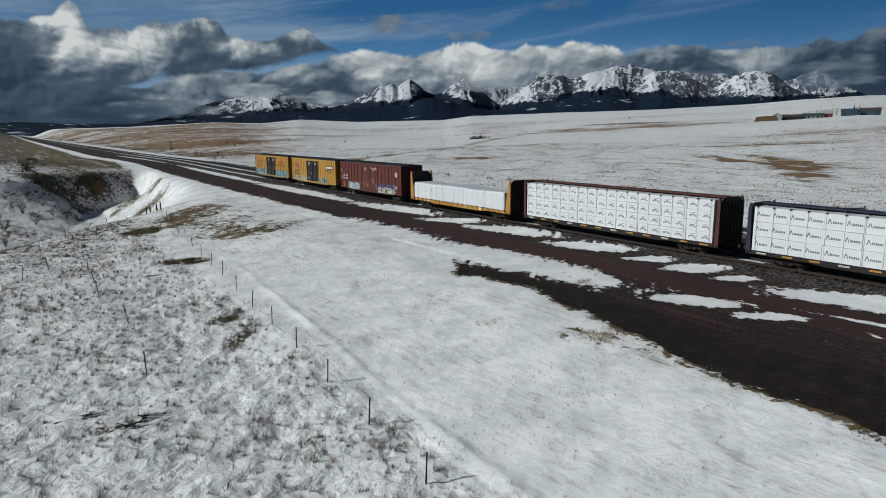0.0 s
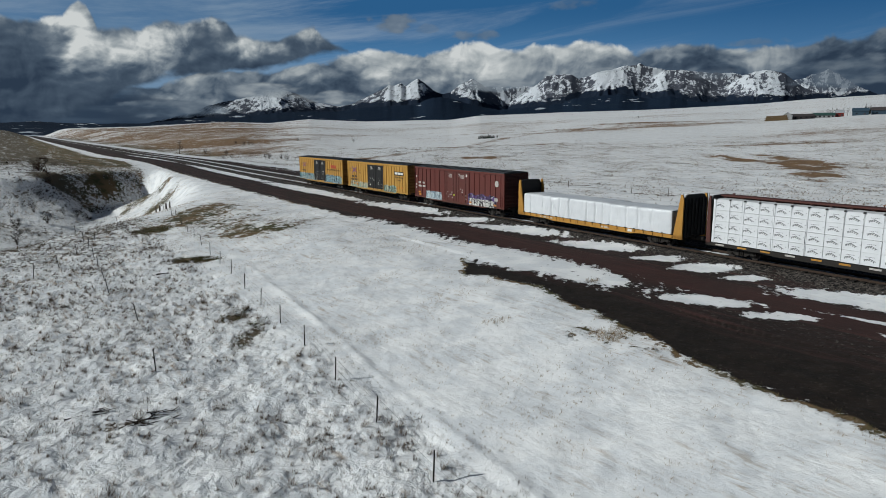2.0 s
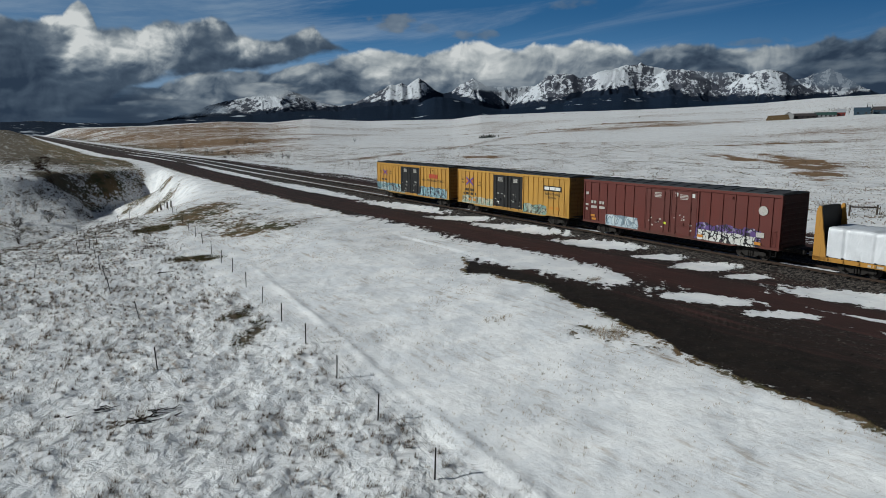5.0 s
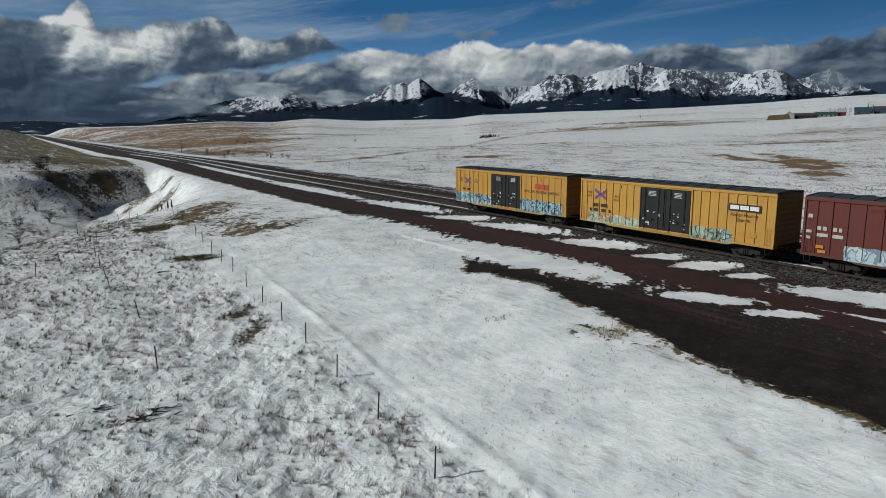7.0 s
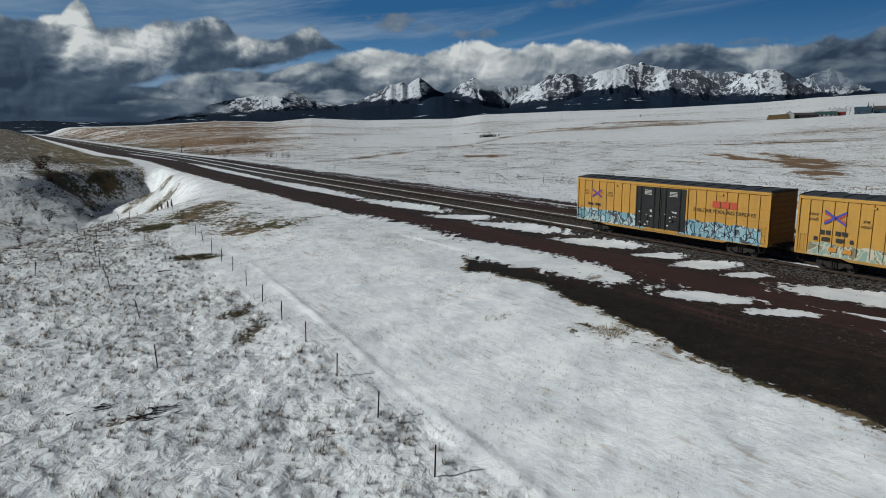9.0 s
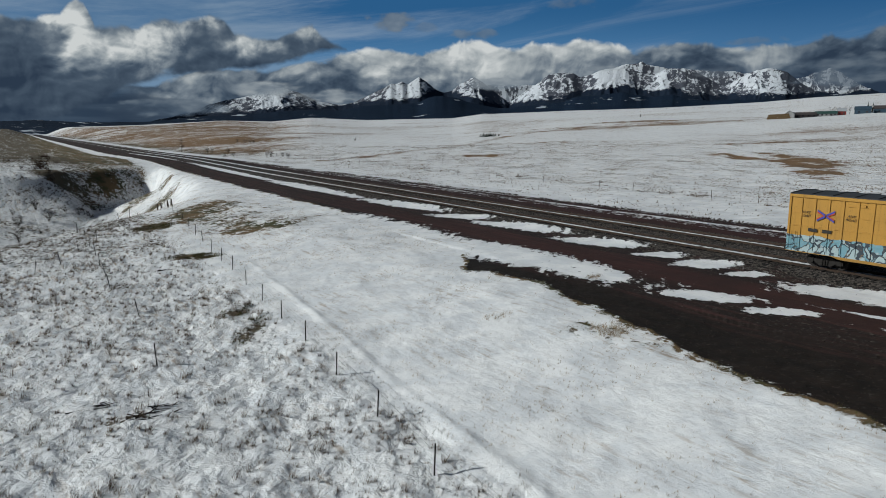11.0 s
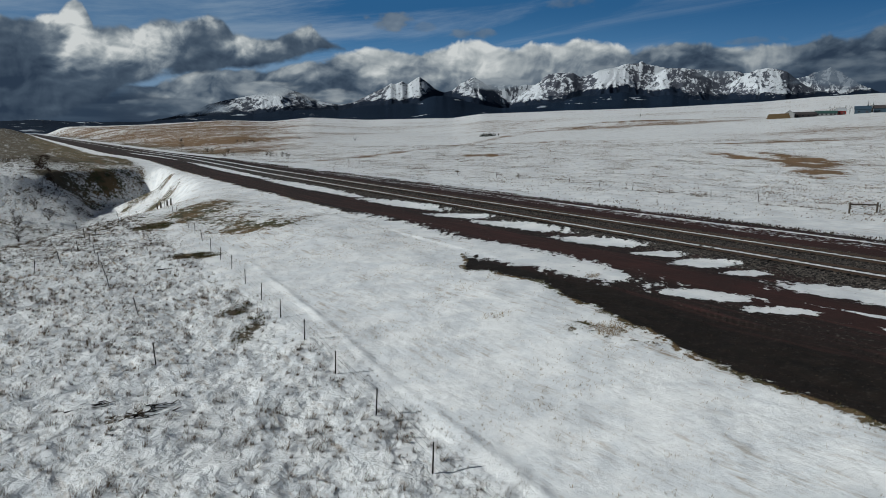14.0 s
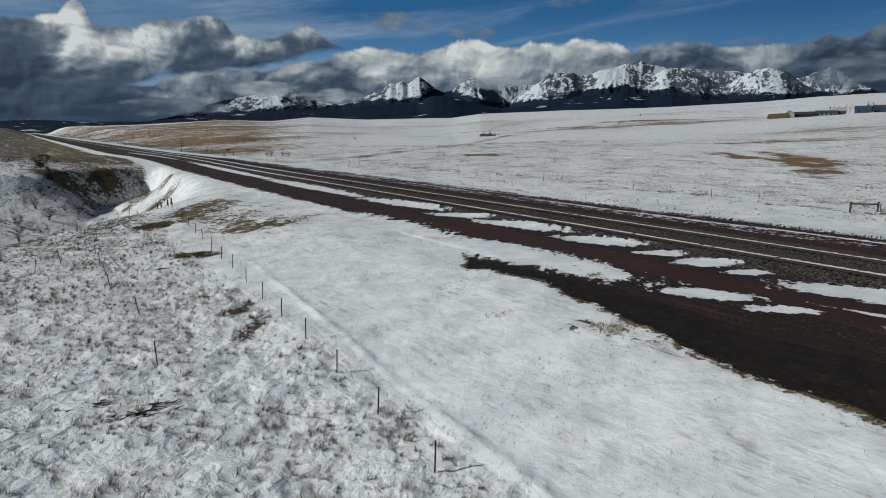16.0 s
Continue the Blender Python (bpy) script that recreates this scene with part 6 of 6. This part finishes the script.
SAGE = grass_material("dry_sage", (0.055, 0.042, 0.034), (0.24, 0.175, 0.12))
BRUSH = grass_material("dark_brush", (0.020, 0.014, 0.012), (0.075, 0.045, 0.033))
TUSSOCK = grass_material("grey_tussock", (0.09, 0.07, 0.055), (0.30, 0.22, 0.15))
STRAW = grass_material("pale_straw", (0.20, 0.14, 0.08), (0.36, 0.27, 0.17))
x, y, u = scatter(26000, 13, 125, -40, 8, lambda x, y, u: (b_of(x, y) < 12.4) & (u < 0.22 + 1.6 * np.clip(fbm(x / 3.5, y / 3.5, 3, 80) - 0.45, 0, 1)), 1)
tufts("sage_clumps", x, y, 0.24 + 0.46 * u ** 2, 26, 0.007, SAGE, "dry brown sage clumps poking through snow", 2, 0.85)
x, y, u = scatter(110000, 13, 110, -40, 8, lambda x, y, u: (b_of(x, y) < 13.2 + 1.5 * u) & (u < 0.15 + 1.9 * np.clip(fbm(x / 2.2, y / 2.2, 3, 79) - 0.36, 0, 1)), 3)
tufts("dry_grass", x, y, 0.07 + 0.17 * u, 5, 0.0075, SAGE, "short dry grass stems poking through snow", 4, 0.9)
x, y, u = scatter(110000, 15, 120, -30, 40, lambda x, y, u: (b_of(x, y) > 13.2) & (b_of(x, y) < 32) & (land(x, y) < -0.7) & (u < 0.10 + 4.0 * np.clip(fbm(x / 4, y / 4, 3, 82) - 0.50, 0, 1)), 5)
keep = cover(x, y)[:, 1] < -0.2
tufts("straw_grass", x[keep], y[keep], 0.07 + 0.16 * u[keep] ** 2, 6, 0.008, STRAW, "pale straw grass blades lying in the snow", 6, 1.25)
x, y, u = scatter(90000, 24, 62, -20, 26, lambda x, y, u: np.minimum(np.minimum(((x - 8.6) / 1.3) ** 2 + ((y - 32.4) / 1.2) ** 2, ((x - 10.2) / 0.5) ** 2 + ((y - 43.2) / 0.6) ** 2), ((x - 3.2) / 1.6) ** 2 + ((y - 36.0) / 1.0) ** 2 + 0.6) < u, 33)
tufts("straw_clumps", x, y, 0.14 + 0.22 * u, 7, 0.007, STRAW, "tall straw-coloured grass clumps in the snow", 34, 0.9)
x, y, u = scatter(16000, 75, 280, -36, -20, lambda x, y, u: (to_line(x, y, GULLY) < 60) & (b_of(x, y) < 20) & ((x < np.interp(y, (30, 78, 105, 156), (-110, -67, -64, -80))) | (to_line(x, y, GULLY) < 9)) & (u < 1.3 * np.clip(fbm(x / 8, y / 8, 3, 83) - 0.5, 0, 1)), 7)
x2, y2, u2 = scatter(30000, 120, 260, -40, -22, lambda x, y, u: (to_line(x, y, ((-130, 215), (-108, 178), (-97, 158), (-88, 147), (-77, 141))) < 1.6 * u + 0.3) & (fbm(x / 3, y / 3, 2, 88) > 0.5), 27)
tufts("bank_brush", np.concatenate((x, x2)), np.concatenate((y, y2)), 0.2 + 0.6 * np.concatenate((u, u2)) ** 2, 14, 0.03, BRUSH, "dark brush on the creek bank", 8, 0.9)
x, y, u = scatter(300000, 85, 330, -24, 38, lambda x, y, u: (b_of(x, y) > 68) & (u < 0.07 + 1.5 * np.clip(fbm(x / 6, y / 9, 3, 84) - 0.46, 0, 1)), 9)
tufts("prairie_tufts", x, y, 0.10 + 0.18 * u ** 2, 5, 0.05, TUSSOCK, "dry tussocks on the far snowy prairie", 10, 1.0)
x, y, u = scatter(120000, 70, 170, -10, 40, lambda x, y, u: (np.abs(b_of(x, y) - 87 - 2.5 * np.sin((x - y) / 25)) < 1.7) & (fbm(x / 1.8, y / 1.8, 2, 85) > 0.66), 29)
tufts("ditch_brush", x, y, 0.12 + 0.22 * u, 5, 0.03, SAGE, "dark brush along the snowy ditch", 30, 1.0)


def far_verge(x, y):
    """Metres beyond the far edge of the dirt."""
    a, b = x * ALONG[0] + y * ALONG[1], x * ACROSS[0] + y * ACROSS[1]
    return b - np.interp(a, (0, 60, 90, 130, 200, 400, 900), (64.5, 63, 62, 60, 57, 54.5, 54))


x, y, u = scatter(160000, 65, 230, -22, 40, lambda x, y, u: (np.abs(far_verge(x, y) - 0.5) < 1.0) & (fbm(x / 6, y / 6, 3, 86) > 0.40), 31)
tufts("far_verge_grass", x, y, 0.10 + 0.22 * u, 8, 0.03, BRUSH, "dark weeds along the far edge of the dirt road", 32, 1.0)
GREEN = grass_material("olive_winter_grass", (0.045, 0.048, 0.016), (0.125, 0.11, 0.042))
def olive_spot(x, y, u):
    e = 9.0
    for cx, cy, rx, ry in ((-13.9, 42.2, 0.9, 1.7), (-11.8, 38.4, 0.8, 2.6), (-23.4, 60.4, 2.6, 1.4), (-35.3, 79.2, 2.6, 1.8)):
        e = np.minimum(e, ((x - cx) / rx) ** 2 + ((y - cy) / ry) ** 2)
    return (e < 0.5 + u) & (fbm(x / 0.7, y / 0.7, 2, 87) > 0.42)


x, y, u = scatter(150000, 20, 90, -40, -8, olive_spot, 12)
tufts("olive_grass", x, y, 0.08 + 0.12 * u, 6, 0.012, GREEN, "olive green winter grass in a snow gap", 13, 1.0)
x, y, u = scatter(30000, 18, 60, 0, 40, lambda x, y, u: (np.abs(cover(x, y)[:, 1] + 0.15) < 0.35) & (b_of(x, y) < 32) & (u < 0.8), 14)
tufts("verge_grass", x, y, 0.06 + 0.14 * u ** 2, 5, 0.009, GREEN, "short grass along the dirt road's edge", 15, 1.0)


def gravel(name, x, y, size, mat, label, seed):
    rs = np.random.RandomState(seed)
    n = len(x)
    z = land(x, y)
    oct_v = np.array(((1, 0, 0), (-1, 0, 0), (0, 1, 0), (0, -1, 0), (0, 0, 1), (0, 0, -1)), dtype=float)
    oct_f = np.array(((0, 2, 4), (2, 1, 4), (1, 3, 4), (3, 0, 4), (2, 0, 5), (1, 2, 5), (3, 1, 5), (0, 3, 5)))
    V = oct_v[None] * size[:, None, None] * rs.uniform(0.5, 1.2, (n, 6, 1))
    a = rs.uniform(0, 2 * np.pi, n)
    ca, sa = np.cos(a)[:, None], np.sin(a)[:, None]
    P = np.stack((V[..., 0] * ca - V[..., 1] * sa + x[:, None], V[..., 0] * sa + V[..., 1] * ca + y[:, None], V[..., 2] * 0.8 + z[:, None]), -1).reshape(-1, 3)
    F = (oct_f[None] + 6 * np.arange(n)[:, None, None]).reshape(-1)
    me = bpy.data.meshes.new(name)
    me.vertices.add(len(P))
    me.vertices.foreach_set("co", P.reshape(-1).astype(np.float32))
    me.loops.add(len(F))
    me.loops.foreach_set("vertex_index", F.astype(np.int32))
    me.polygons.add(len(F) // 3)
    me.polygons.foreach_set("loop_start", np.arange(0, len(F), 3, dtype=np.int32))
    me.update(calc_edges=True)
    me.materials.append(mat)
    return tagged(new(name, me), label, "gravel", kind="stuff")


ROAD_STONES = grass_material("dark_road_stones", (0.006, 0.005, 0.0045), (0.055, 0.042, 0.034))
STONES = grass_material("dark_ballast_stones", (0.010, 0.009, 0.009), (0.14, 0.12, 0.105))
x, y, u = scatter(260000, 40, 120, -25, 40, lambda x, y, u: (np.abs(b_of(x, y) - 47.6) < 6.2) & (np.abs(b_of(x, y) - TRACK_1) > 0.72) & (np.abs(b_of(x, y) - TRACK_2) > 0.72), 16)
keep = cover(x, y)[:, 0] < 0.05
x, y, u = x[keep], y[keep], u[keep]
gravel("ballast_stones", x, y, 0.035 + 0.075 * u ** 2, STONES, "dark angular ballast stones along the tracks", 17)
x, y, u = scatter(60000, 18, 70, 0, 40, lambda x, y, u: (b_of(x, y) < 32.5) & (cover(x, y)[:, 1] > 0.3) & (cover(x, y)[:, 0] < 0.05) & (u < 0.5), 18)
gravel("road_stones", x, y, 0.015 + 0.045 * u ** 3, ROAD_STONES, "small stones on the dark dirt road", 19)


# ---- what moves ----
def tail_at(t):
    """Where the train's tail is along the railway, at t seconds."""
    return 64.4 - 10.11 * (t - 7.0) + 0.04 * max(t - 9.0, 0.0) ** 2


def motions():
    spin = math.degrees(math.atan2(-ALONG[1], -ALONG[0]))
    for car, start in TRAIN:
        rows = []
        for i in range(9):
            t = 2.0 * i
            x, y = spot(tail_at(t) - start, TRACK_1)
            rows.append((t, pose(x, y, 0, 0, 0, spin)))
        walk(car, rows)
    for w, dx in AXLES:
        walk(w, [(i * 0.0625, pose(dx, 0, 0.46, 0, 78.7 * i, 0)) for i in range(257)])
    walk(clouds, [(t, pose(0, 0, 0, 0, 0, 0.03 * t - 0.4)) for t in (0, 4, 8, 12, 16)])


motions()
